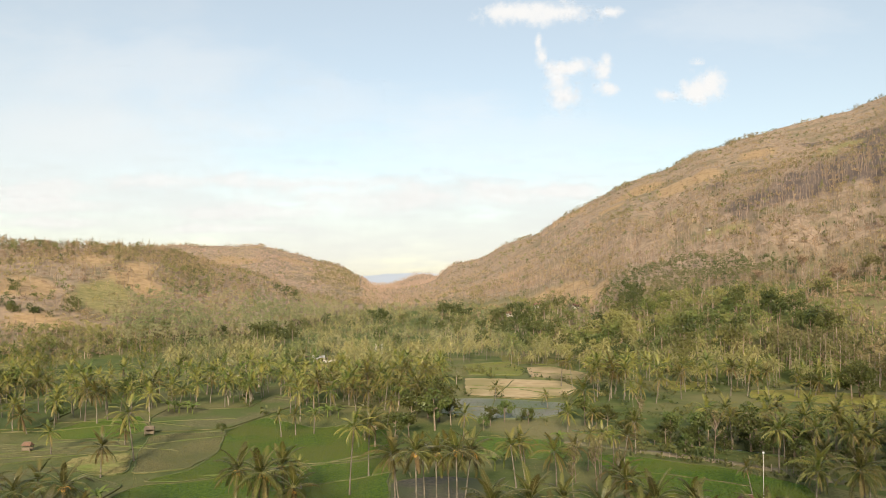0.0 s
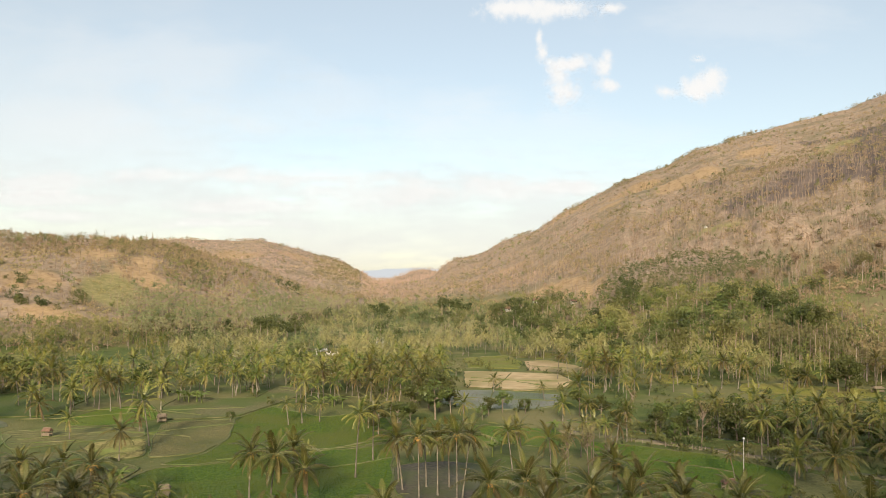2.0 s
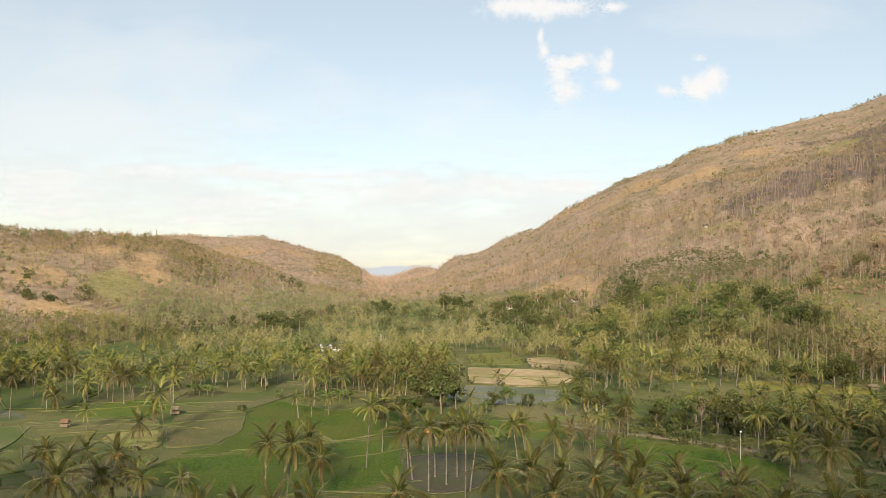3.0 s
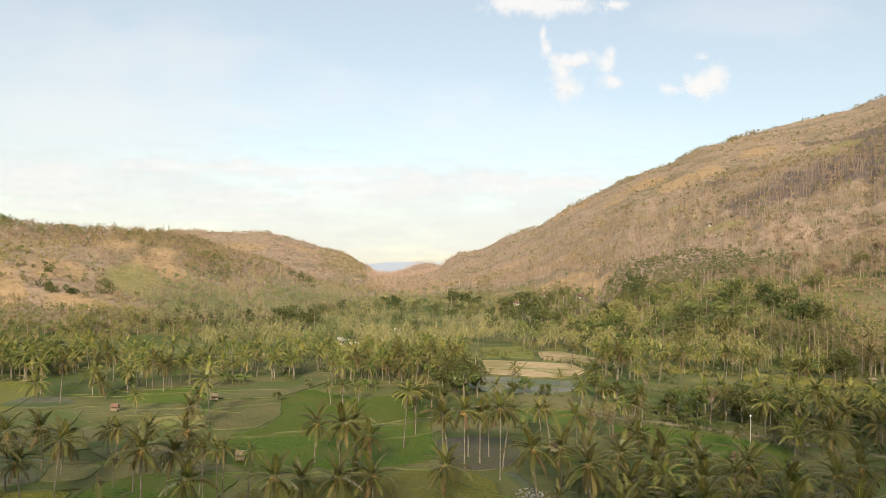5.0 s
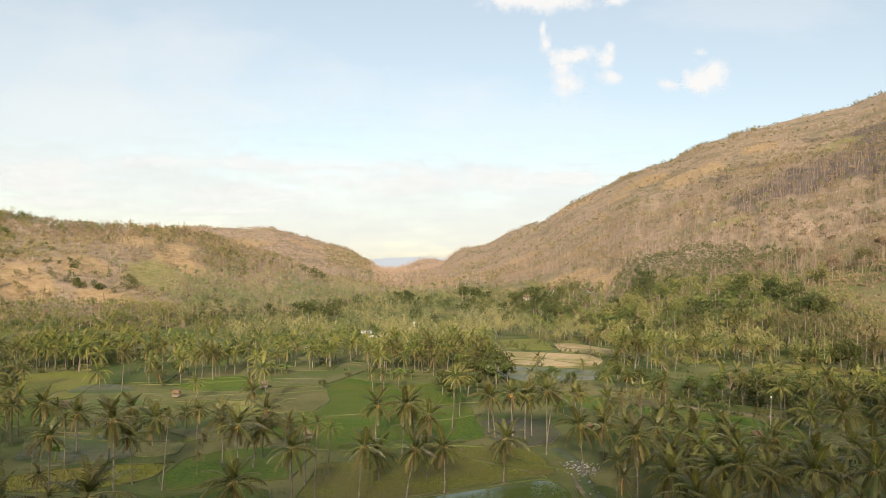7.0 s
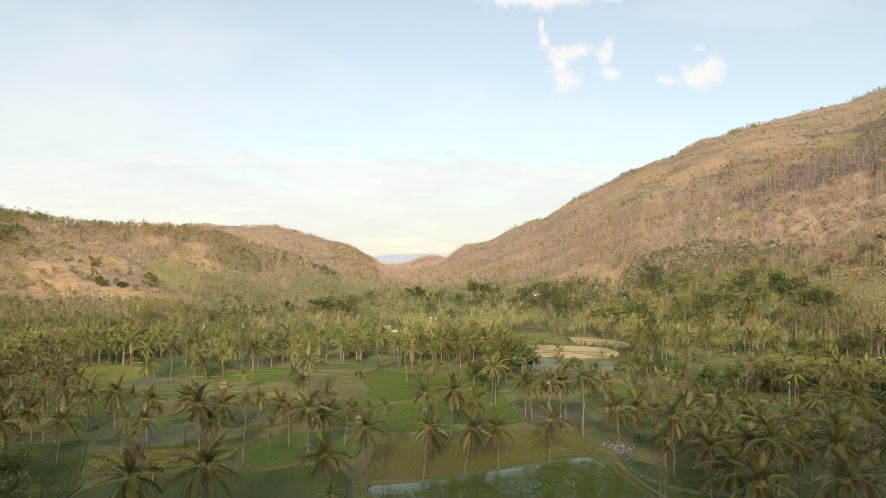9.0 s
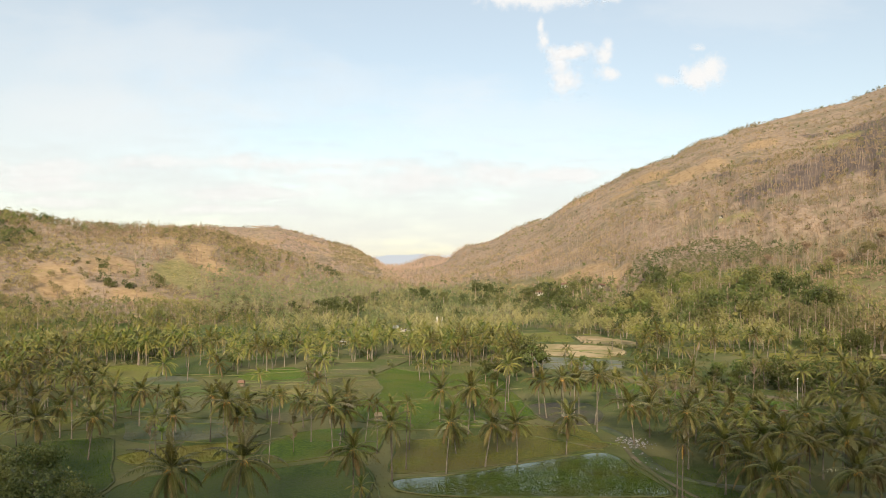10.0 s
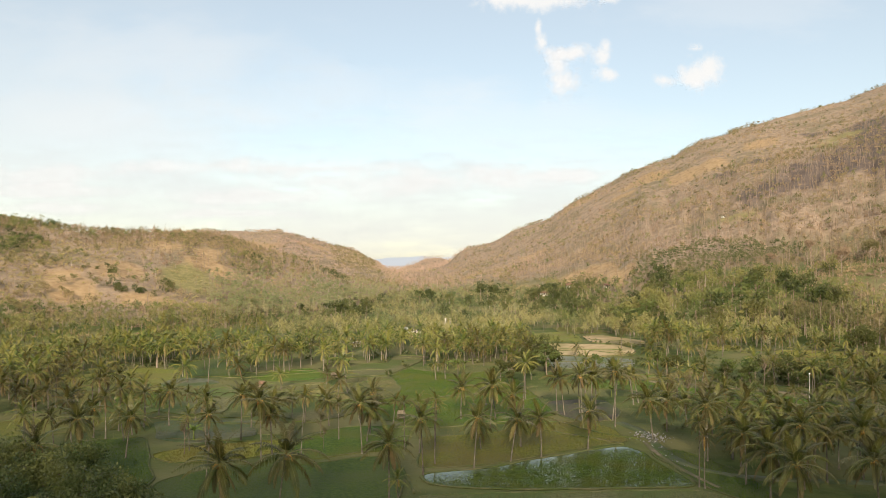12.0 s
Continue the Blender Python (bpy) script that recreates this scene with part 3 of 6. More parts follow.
def free_of_fields(x, y, keys, margin=0.0):
    """Whether points lie outside the outlines of fields."""
    ok = np.ones(len(x), bool)
    for key in keys:
        Q = OUTLINES[key]
        inside = np.zeros(len(x), bool)
        for k in range(len(Q)):
            (x0, y0), (x1, y1) = Q[k - 1], Q[k]
            cross = ((y0 > y) != (y1 > y)) & (x < (x1 - x0) * (y - y0) / (y1 - y0 + 1e-9) + x0)
            inside ^= cross
        ok &= ~inside
    return ok


bund_line([(-10, 119), (-7, 111), (-1, 102), (4, 99)])
bund_line([(-15, 108), (-10, 104), (-4, 99), (0, 94)])
bund_line([(-45, 146), (-31, 149), (-14, 165), (-8, 167)])
bund_line([(-105, 125), (-96, 123), (-84, 123), (-76, 130)])
bund_line([(-94, 101), (-84, 100), (-76, 98), (-67, 101)])
bund_line([(-107, 187), (-96, 189), (-84, 196), (-71, 202), (-55, 206)])
bund_line([(-68, 171), (-59, 178), (-51, 183)])
bund_line([(-52, 240), (-38, 232), (-24, 224), (-14, 222)])
bund_line([(-30, 135), (-23, 139), (-15, 144), (-9, 150)])
bund_line([(-91, 159), (-79, 163)])
bund_line([(-46, 85), (-43, 73), (-41, 62)])
bund_line([(-103, 198), (-83, 204), (-63, 194)])
bund_line([(-94, 163), (-77, 173), (-57, 167)])
bund_line([(-107, 124), (-90, 117), (-76, 116), (-67, 119)])
bund_line([(-50, 113), (-35, 111), (-23, 117), (-10, 116)])
bund_line([(34, 150), (44, 146), (55, 138)])
bund_line([(10, 270), (24, 264), (40, 262)])
bund_line([(36, 308), (50, 300)])
bund_line([(26, 284), (21, 262), (17, 246)])
bund_line([(9, 262), (20, 258)])
bund_line([(3, 226), (16, 223), (33, 220)])
bund_line([(16, 239), (14, 222), (12, 208)])
bund_line([(26, 260), (34, 250)])
bund_line([(36, 290), (44, 284), (52, 288)])

def furrows(key, gap, lean, radius=0.24):
    """Raised planting ridges across a field."""
    Q, z = OUTLINES[key], LEVEL[key]
    c, s = math.cos(lean), math.sin(lean)
    mid = Q.mean(0)
    for off in np.arange(-26, 26, gap):
        t = np.arange(-26, 26, 0.8)
        x, y = mid[0] + t * c - off * s, mid[1] + t * s + off * c
        ok = ~free_of_fields(x, y, [key])
        if ok.sum() < 4:
            continue
        v, f, i = tube(np.stack([x[ok], y[ok], np.full(ok.sum(), z)], -1), np.full(ok.sum(), radius), 5)
        tagged(new("ridge", mesh_of("ridge", v, f, [M["fallow"]], i, True)), "planted earth ridge across a brown field", "ridge", "ridges of the ploughed field", "structure")


furrows("plough", 1.15, 0.12)
furrows("left_olive", 2.6, 0.35, 0.05)


def strip(name, points, width, material, label, category, lift=0.1):
    """A worn path or stream bed along points."""
    P = []
    for p, q in zip(points, points[1:]):
        n = max(2, int(math.dist(p, q) / 2))
        P += [(p[0] + (q[0] - p[0]) * t / n, p[1] + (q[1] - p[1]) * t / n) for t in range(n)]
    P = np.array(P + [points[-1]], float)
    for _ in range(6):
        P[1:-1] = (P[:-2] + 2 * P[1:-1] + P[2:]) / 4
    d = np.gradient(P, axis=0)
    d /= np.linalg.norm(d, axis=1)[:, None]
    side = np.stack([-d[:, 1], d[:, 0]], -1)
    w = width * (1 + 0.3 * wave(P[:, 0], P[:, 1], 0.3, 77))[:, None]
    V, F = [], []
    for k, off in enumerate((-0.62, -0.5, 0, 0.5, 0.62)):
        Q = P + side * w * off
        z = land(Q[:, 0], Q[:, 1])[0] + (lift if abs(off) < 0.6 else -0.4) + (0.05 if off == 0 else 0)
        V.append(np.stack([Q[:, 0], Q[:, 1], z], -1))
    n = len(P)
    for k in range(4):
        for i in range(n - 1):
            a, b = k * n + i, (k + 1) * n + i
            F += [(a, b, b + 1), (a, b + 1, a + 1)]
    tagged(new(name, mesh_of(name, np.concatenate(V), F, [material], None, True)), label, category, "", "structure")


strip("path", [(28, 176), (37, 170), (49, 163), (63, 152), (72, 141), (84, 132), (100, 120)], 2.6, M["path"], "worn earth path along the brook", "path", 0.25)
strip("path", [(4.5, 96), (4.2, 88), (4.8, 80), (6.0, 72), (8, 64)], 0.8, M["path"], "narrow earth path to the stream", "path", 0.2)
strip("stream", [(4, 116), (6, 109), (7.5, 101), (6, 94), (6, 86), (7, 78), (12, 71), (24, 68), (40, 66)], 2.2, M["wet"], "shallow stream beside the pond", "stream", 0.12)
strip("stream", [(32, 190), (46, 176), (60, 170), (75, 160), (95, 150), (120, 146)], 2.6, M["water"], "shaded brook under the trees", "stream", 0.1)


# ---- plants: templates ----
def unit(v):
    return v / (np.linalg.norm(v, axis=-1, keepdims=True) + 1e-9)


def frond(length, rise_deg, droop, pairs, width, seed, leaf=0.85, hang=0.5, n=9, simple=False):
    """A feather-shaped palm leaf that leaves the origin along +x: a thin midrib and pairs of hanging leaflets."""
    rng = np.random.default_rng(seed)
    s0 = np.linspace(0, 1, n)
    ang = np.radians(rise_deg - droop * s0 ** 1.2)
    step = length / (n - 1)
    px = np.concatenate([[0], np.cumsum(np.cos(ang[1:]) * step)])
    pz = np.concatenate([[0], np.cumsum(np.sin(ang[1:]) * step)])
    rib = np.stack([px, np.zeros(n), pz], -1)
    V, F = [], []
    if simple:
        w = np.linspace(0.07, 0.02, n)
        V = [p + (0, sd * q, 0) for p, q in zip(rib, w) for sd in (-1, 1)]
        F = [t for k in range(n - 1) for t in ((2 * k, 2 * k + 1, 2 * k + 3), (2 * k, 2 * k + 3, 2 * k + 2))]
        pieces = []
    else:
        pieces = [tube(rib, np.linspace(0.055, 0.014, n), 3)]
    for k in range(pairs):
        s = 0.13 + 0.87 * (k + 0.5) / pairs
        base = np.array([np.interp(s, s0, px), 0, np.interp(s, s0, pz)])
        a = np.interp(s, s0, ang)
        along, up = np.array([np.cos(a), 0, np.sin(a)]), np.array([-np.sin(a), 0, np.cos(a)])
        size = leaf * (0.4 + 0.6 * math.sin(math.pi * min(1, 0.2 + 0.72 * s))) * (1.0 if s < 0.85 else 0.75)
        for side in (-1, 1):
            out = unit(along * (0.35 + 0.55 * s) + np.array([0, side * 0.9, 0]) + up * 0.1 + rng.normal(0, 0.1, 3))
            mid = base + out * size * 0.5 + np.array([0, 0, -size * hang * 0.12])
            tip = base + out * size * (0.95 - 0.3 * hang) + np.array([0, 0, -size * hang * rng.uniform(0.6, 1.1)])
            w = along * width
            m = len(V)
            if simple:
                V += [base - w * 0.5, base + w * 0.5, tip]
                F.append((m, m + 1, m + 2))
            else:
                V += [base - w * 0.4, base + w * 0.4, mid + w * 0.5, mid - w * 0.4, tip]
                F += [(m, m + 1, m + 2), (m, m + 2, m + 3), (m + 3, m + 2, m + 4)]
    pieces.append((np.array(V), np.array(F), np.zeros(len(F), int)))
    return join(*pieces)


def moved(piece, m):
    v, f, i = piece
    m = np.array(m)
    return v @ m[:3, :3].T + m[:3, 3], f, i


# length, rise at the heart, bend, how far leaflets hang, look
FROND_KINDS = [(4.7, 82, 42, 0.35, "leaf"), (5.3, 58, 66, 0.5, "leaf"), (5.4, 32, 74, 0.75, "leaf"), (5.1, 5, 64, 0.95, "leaf"), (4.7, -24, 50, 1.0, "leaf"), (4.3, -48, 36, 1.0, "dry")]


def crown_plan(count, seed):
    """For every leaf of a crown: kind, turn about the trunk, size."""
    rng = np.random.default_rng(seed)
    plan = []
    for k in range(count):
        t = k / count
        kind = 0 if t < 0.16 else 1 if t < 0.36 else 2 if t < 0.56 else 3 if t < 0.74 else 4 if t < 0.88 else 5
        plan.append((kind, (k * 137.5 + rng.uniform(-14, 14)) % 360, rng.uniform(0.85, 1.12)))
    return plan


def trunk_line(height, lean, seed, n=9):
    rng = np.random.default_rng(seed)
    s = np.linspace(0, 1, n)
    t, c = rng.uniform(0, 6.283), rng.uniform(-0.25, 0.25)
    x = lean * s ** 1.5 + c * np.sin(s * math.pi)
    return np.stack([x * math.cos(t), x * math.sin(t), s * height], -1)


FROND_MESH = []
for L_, up_, dr_, hg_, look_ in FROND_KINDS:
    FROND_MESH.append([mesh_of("frond", *frond(L_, up_, dr_, 30, 0.125, s, 0.98, hg_)[:2], [M["palm_leaf" if look_ == "leaf" else "palm_dry"], M["rib"]], np.arange(49 + 30 * 6) < 49) for s in (1, 2)])
FROND_MID = [frond(L_, up_, dr_, 20, 0.20, 7, 1.0, hg_, 6, True) for L_, up_, dr_, hg_, look_ in FROND_KINDS]
FROND_FAR = [frond(L_, up_, dr_, 8, 0.42, 9, 1.2, hg_, 4, True) for L_, up_, dr_, hg_, look_ in FROND_KINDS]


def ball(radius, centre, seed=0, index=0):
    rng = np.random.default_rng(seed)
    v = np.array([(1, 0, 0), (-1, 0, 0), (0, 1, 0), (0, -1, 0), (0, 0, 1), (0, 0, -1)], float)
    f = np.array([(0, 2, 4), (2, 1, 4), (1, 3, 4), (3, 0, 4), (2, 0, 5), (1, 2, 5), (3, 1, 5), (0, 3, 5)])
    mids, F = {}, []
    V = list(v)
    for a, b, c in f:
        idx = []
        for p, q in ((a, b), (b, c), (c, a)):
            key = (min(p, q), max(p, q))
            if key not in mids:
                mids[key] = len(V)
                V.append(unit(V[p] + V[q]))
            idx.append(mids[key])
        ab, bc, ca = idx
        F += [(a, ab, ca), (ab, b, bc), (ca, bc, c), (ab, bc, ca)]
    V = np.array(V) * radius * rng.uniform(0.88, 1.12, (len(V), 1)) + centre
    return V, np.array(F), np.full(len(F), index)


v, f, i = ball(0.16, (0, 0, 0), 4)
NUT = mesh_of("coconut", v * (0.9, 0.9, 1.15), f, [M["coconut"]], None, True)
v, f, i = tube([(0, 0, 0), (0.5, 0, 0.15), (0.85, 0, -0.25), (0.95, 0, -0.9)], (0.07, 0.06, 0.05, 0.02), 4)
STALK = mesh_of("flower_stalk", v, f, [M["coconut"]])
TRUNK_LINES = [trunk_line(10.0, lean, k + 3) for k, lean in enumerate((0.4, 1.0, 1.8))]
TRUNKS = []
for line in TRUNK_LINES:
    v, f, i = tube(line, [0.30, 0.21, 0.18, 0.17, 0.165, 0.16, 0.155, 0.15, 0.14], 8)
    TRUNKS.append(mesh_of("trunk", v, f, [M["palm_bark"]], i, True))
CROWNS = []
for s in range(5):
    pieces = []
    for kind, turn, size in crown_plan(20, s + 11):
        v, f, i = moved(FROND_MID[kind], pose(0, 0, 0, 0, 0, turn) @ Matrix.Scale(size, 4))
        pieces.append((v, f, np.full(len(f), 1 if kind == 5 else 0)))
    v, f, i = join(*pieces)
    CROWNS.append(mesh_of("crown", v, f, [M["palm_mid"], M["palm_dry"]], i))

GROUND_Z = lambda x, y: float(land(x, y)[0])


def palm(x, y, height, seed, full=True, size=1.0, group="coconut palms of the valley", slim=1.0, label=""):
    """A coconut palm; height is that of the crown's heart. full: every leaf is a part of its own."""
    rng = np.random.default_rng(seed)
    k, turn = int(rng.integers(3)), rng.uniform(0, 360)
    z = max([GROUND_Z(x, y)]) - 0.1
    root = empty("coconut_palm", pose(x, y, z, 0, 0, turn), label or ("tall coconut palm with drooping fronds in the rice fields" if height > 9 else "young coconut palm with arching green fronds"), "palm tree", group)
    child("trunk", TRUNKS[k], root, Matrix.Diagonal((slim, slim, height / 10, 1)), "pale grey ringed trunk")
    lx, ly, _ = TRUNK_LINES[k][-1]
    top = Matrix.Translation((lx * slim, ly * slim, height))
    if full:
        for kind, t, sz in crown_plan(int(rng.integers(21, 27)), seed + 100):
            child("frond", FROND_MESH[kind][int(rng.integers(2))], root, top @ pose(0, 0, 0, rng.uniform(-14, 14), rng.uniform(-9, 9), t) @ Matrix.Scale(sz * size, 4), "dry hanging brown frond" if kind == 5 else "")
        if height > 6:
            for n in range(int(rng.integers(6, 12))):
                t = rng.uniform(0, 6.28)
                child("coconut", NUT, root, top @ Matrix.Translation((0.32 * math.cos(t), 0.32 * math.sin(t), -0.3 - 0.3 * rng.random())), "orange-brown coconut")
            for n in range(int(rng.integers(4, 8))):
                child("flower_stalk", STALK, root, top @ pose(0, 0, -0.1, 0, 0, rng.uniform(0, 360)), "dry orange flower stalk")
    else:
        child("crown", CROWNS[seed % 5], root, top @ pose(0, 0, 0, rng.uniform(-8, 8), rng.uniform(-8, 8), rng.uniform(0, 360)) @ Matrix.Scale(size * rng.uniform(0.85, 1.1), 4))
    return root


# x, y, height of the crown's heart, width of the crown
POND_PALMS = [
    (-67, 45, 9.4, 8.8), (-60, 48, 9.8, 9.1), (-45, 59, 8.7, 7.0), (-40, 72, 9.7, 6.2), (-31, 77, 9.1, 6.2), (-24, 82, 7.6, 6.6), (-18, 85, 7.3, 6.4), (-8, 91, 7.5, 6.6),
    (-29, 91, 4.6, 6.1), (-21, 93, 5.5, 6.5), (-26, 108, 9.9, 7.0), (-20, 108, 7.7, 6.4), (-24, 119, 8.1, 7.0), (-32, 120, 7.5, 7.5)]
BROOK_PALMS = [
    (15, 52, 7.0, 8.7), (28, 54, 6.9, 8.4), (14, 59, 7.3, 8.7), (13, 66, 8.4, 6.6), (24, 67, 9.3, 7.8), (34, 69, 8.4, 9.0), (22, 74, 7.4, 6.4), (12, 81, 10.3, 7.1), (17, 82, 7.9, 6.6), (47, 85, 8.2, 8.6),
    (7, 99, 8.0, 7.6), (20, 101, 7.3, 6.9), (43, 104, 5.3, 6.7), (12, 106, 6.9, 8.0), (2, 111, 12.5, 6.2), (27, 111, 8.4, 5.6), (38, 78, 8.6, 7.8), (30, 84, 7.8, 7.4), (42, 66, 9.4, 8.0), (55, 92, 8.0, 7.6)]
BROOK_PALMS_LOW = [
    (15, 92, 6.4, 6.6), (24, 95, 7.4, 7.0), (33, 98, 6.8, 7.2), (28, 104, 7.6, 7.0), (18, 111, 6.0, 6.4), (38, 92, 8.0, 7.2), (35, 109, 6.4, 6.6), (19, 88, 4.0, 6.0), (22, 91, 3.2, 5.6), (26, 88, 4.4, 6.4)]
WEST_PALMS = [
    (-101, 63, 7.8, 7.3), (-100, 77, 9.1, 7.6), (-96, 85, 7.9, 6.8), (-79, 80, 9.4, 4.8), (-70, 82, 11.4, 7.2), (-69, 87, 7.9, 5.6), (-52, 88, 9.4, 6.8), (-78, 99, 9.8, 6.0), (-52, 98, 6.8, 7.0), (-110, 103, 6.2, 6.6),
    (-52, 105, 8.9, 6.8), (-74, 109, 6.2, 7.6), (-79, 112, 7.5, 6.8), (-62, 114, 6.0, 6.2), (-98, 114, 7.9, 6.8), (-68, 117, 6.8, 4.6), (-72, 123, 4.8, 5.2), (-64, 125, 4.8, 5.9), (-105, 127, 5.2, 6.0), (-88, 108, 7.4, 6.2)]
FIELD_PALMS = [
    (-4, 118, 10.4, 6.2), (3, 118, 10.8, 6.4), (-1, 122, 9.8, 6.2), (-3, 127, 9.4, 6.4), (-7, 125, 9.0, 6.6), (-8, 130, 8.6, 6.4), (1, 127, 9.2, 6.2), (-16, 133, 11.6, 5.4), (-25, 137, 3.5, 5.2), (-14, 146, 10.0, 6.1),
    (-64, 145, 5.9, 7.1), (-63, 158, 9.7, 6.7), (-83, 164, 4.7, 4.6), (-71, 173, 3.9, 5.3), (13, 138, 7.4, 5.6), (15, 141, 7.0, 5.0), (20, 137, 6.6, 6.3), (16, 151, 5.7, 5.5), (4, 156, 9.7, 5.2)]
EAST_PALMS = [
    (31, 130, 4.8, 6.0), (25, 149, 4.8, 5.9), (36, 154, 6.1, 5.6), (41, 165, 6.7, 5.9), (30, 186, 5.1, 6.3), (36, 187, 5.0, 5.2), (66, 121, 7.1, 7.2), (62, 129, 5.0, 5.8), (71, 129, 5.9, 6.6), (65, 134, 4.9, 7.1),
    (82, 134, 6.3, 7.4), (84, 122, 7.4, 7.0), (92, 130, 7.0, 6.8), (61, 238, 4.4, 7.3), (123, 242, 6.6, 7.4), (102, 250, 5.5, 6.4), (143, 247, 10.0, 7.5), (148, 246, 9.4, 7.0), (119, 247, 4.6, 7.0), (111, 241, 4.6, 4.6), (40, 215, 6.3, 7.6), (30, 221, 4.1, 3.6), (16, 237, 4.4, 5.2)]
BACK_PALMS = [
    (-140, 161, 10.1, 5.8), (-132, 161, 4.7, 7.0), (-135, 174, 6.1, 5.7), (-108, 177, 10.7, 6.0), (-115, 179, 5.2, 6.8), (-100, 186, 4.6, 6.7), (-38, 182, 5.1, 4.2), (-35, 184, 4.8, 4.0), (-31, 186, 4.4, 4.0), (-14, 196, 6.8, 5.4),
    (-93, 201, 8.7, 7.4), (-89, 199, 8.0, 6.6), (-88, 203, 8.4, 6.4), (-118, 207, 7.1, 6.0), (-115, 212, 7.6, 6.0), (-7, 207, 9.2, 5.8), (-113, 216, 9.3, 8.0), (-110, 214, 8.6, 7.0), (-84, 223, 7.3, 7.1)]
TERRACE_PALMS = [
    (85, 250, 8.0, 6.4), (92, 247, 9.0, 6.2), (97, 246, 8.5, 6.4), (103, 244, 8.0, 6.0), (80, 255, 9.0, 6.8), (74, 240, 8.0, 6.6), (69, 248, 9.0, 6.6), (112, 246, 7.0, 5.4), (48, 240, 9.6, 6.8), (51, 237, 9.0, 6.6),
    (53, 243, 10.2, 6.8), (56, 239, 9.4, 6.4), (50, 247, 10.6, 7.0), (58, 246, 9.0, 6.6), (46, 234, 8.4, 6.4), (61, 252, 10.0, 6.8), (64, 232, 7.6, 6.4), (44, 262, 9.4, 5.6), (41, 268, 9.0, 5.6), (133, 246, 9.6, 6.4)]
seed = 0
for spots in (TERRACE_PALMS, POND_PALMS, BROOK_PALMS, BROOK_PALMS_LOW, WEST_PALMS, FIELD_PALMS, EAST_PALMS, BACK_PALMS):
    for x, y, hgt, wide in spots:
        seed += 1
        palm(x, y, hgt, seed, y < 125, 0.132 * wide, slim=0.72)


# slim areca palms with small crowns
for x, y, hgt in ((5, 65, 10.4), (-38, 80, 12.0), (-41, 88, 10.0), (-44, 91, 9.3), (-38, 94, 8.4), (-63, 84, 11.6), (-47, 99, 8.3), (-86, 91, 7.0), (-84, 95, 9.0), (-92, 108, 8.5), (28, 150, 7.5), (30, 147, 8.0), (33, 150, 7.0), (53, 133, 4.6), (-58, 100, 7.8), (-102, 99, 6.2), (-94, 120, 6.0), (-77, 72, 5.6)):
    seed += 1
    ob = palm(x, y, hgt, seed, False, 0.48, "areca palms of the valley", 0.55, "slim areca palm with a thin pale trunk and small crown")
    ob.name = "areca_palm"


ALL = list(OUTLINES)
OPEN = [k for k in ALL if k not in ("mid_lawn", "green_far", "green_back", "grass_t")]  # some small paddies hold palms


def places(rng, count, az0, az1, r0, r1, keep=None, even=False):
    """Random places by direction and distance; even: spread evenly over the land, else denser near."""
    az = np.radians(rng.uniform(az0, az1, count))
    r = np.sqrt(rng.uniform(r0 ** 2, r1 ** 2, count)) if even else rng.uniform(r0, r1, count)
    x, y = r * np.sin(az), r * np.cos(az)
    ok = free_of_fields(x, y, OPEN)
    if keep is not None:
        ok &= keep(x, y, rng)
    return x[ok], y[ok]


def sparse(x, y, gap):
    """Thins out places nearer to each other than gap."""
    cell, out = {}, []
    for k in range(len(x)):
        c = (int(x[k] // gap), int(y[k] // gap))
        if all(math.hypot(x[k] - x[q], y[k] - y[q]) > gap for i in (-1, 0, 1) for j in (-1, 0, 1) for q in cell.get((c[0] + i, c[1] + j), ())):
            cell.setdefault(c, []).append(k)
            out.append(k)
    return x[out], y[out]


def clearing(x, y):
    """The open fields in the middle of the valley, which hold only single palms; west edge and gaps before houses and
    terraces fit the camera's view.
    """
    west = -(0.36 * (y + 60) + 40)
    west = np.where(y > 175, west * np.clip(1 - (y - 175) / 90, 0.1, 1), west)
    east = np.where(y < 120, 12, 30)
    fields = (x > west) & (x < east) & (y < 215)
    dry = (x > 0) & (x < 50) & (y > 195) & (y < 322)
    terraces = (x > 58) & (x < 160) & (y > 182) & (y < 266)
    houses = (np.abs(x + 0.163 * y) < 5) & (y > 235) & (y < 335)
    strips = (wave(x, y, 0.028, 35) > 0.3) & (y > 205) & (y < 420)
    return fields | dry | terraces | houses | strips


def groves(x, y, rng):
    """Palm groves: rows between the fields, denser to the sides and far back."""
    d = wave(x, y, 0.035, 31) + 0.5 * wave(x, y, 0.09, 32) + np.clip((y - 190) / 130, -0.6, 0.9) + np.where(x > 60, 0.35, 0) + np.where(x < -88, 0.45, 0)
    return (d > rng.uniform(-0.2, 0.9, len(x))) & ~clearing(x, y)


def outside(x, y, rng):
    return ~clearing(x, y)


rng = np.random.default_rng(8)
spots = []
for count, most, area, gap, rule in (
        (1400, 120, (-37, 37, 150, 260), 4.2, groves),             # rows among the fields
        (1000, 46, (-53, -26, 105, 215), 5.5, outside),              # the grove west of the fields
        (260, 22, (10, 48, 66, 92), 4.6, outside),                 # the grove below the brook
        (300, 16, (22, 38, 150, 190), 5.0, outside)):               # the grove above the brook
    x, y = sparse(*places(rng, count, *area, rule, True), gap)
    spots += list(zip(x[:most], y[:most]))
for px_, py_ in spots:
    seed += 1
    if px_ < -70 and py_ < 70:
        continue
    palm(float(px_), float(py_), float(rng.uniform(5.0, 9.5)), seed, False, float(rng.uniform(0.62, 0.9)), slim=0.72)


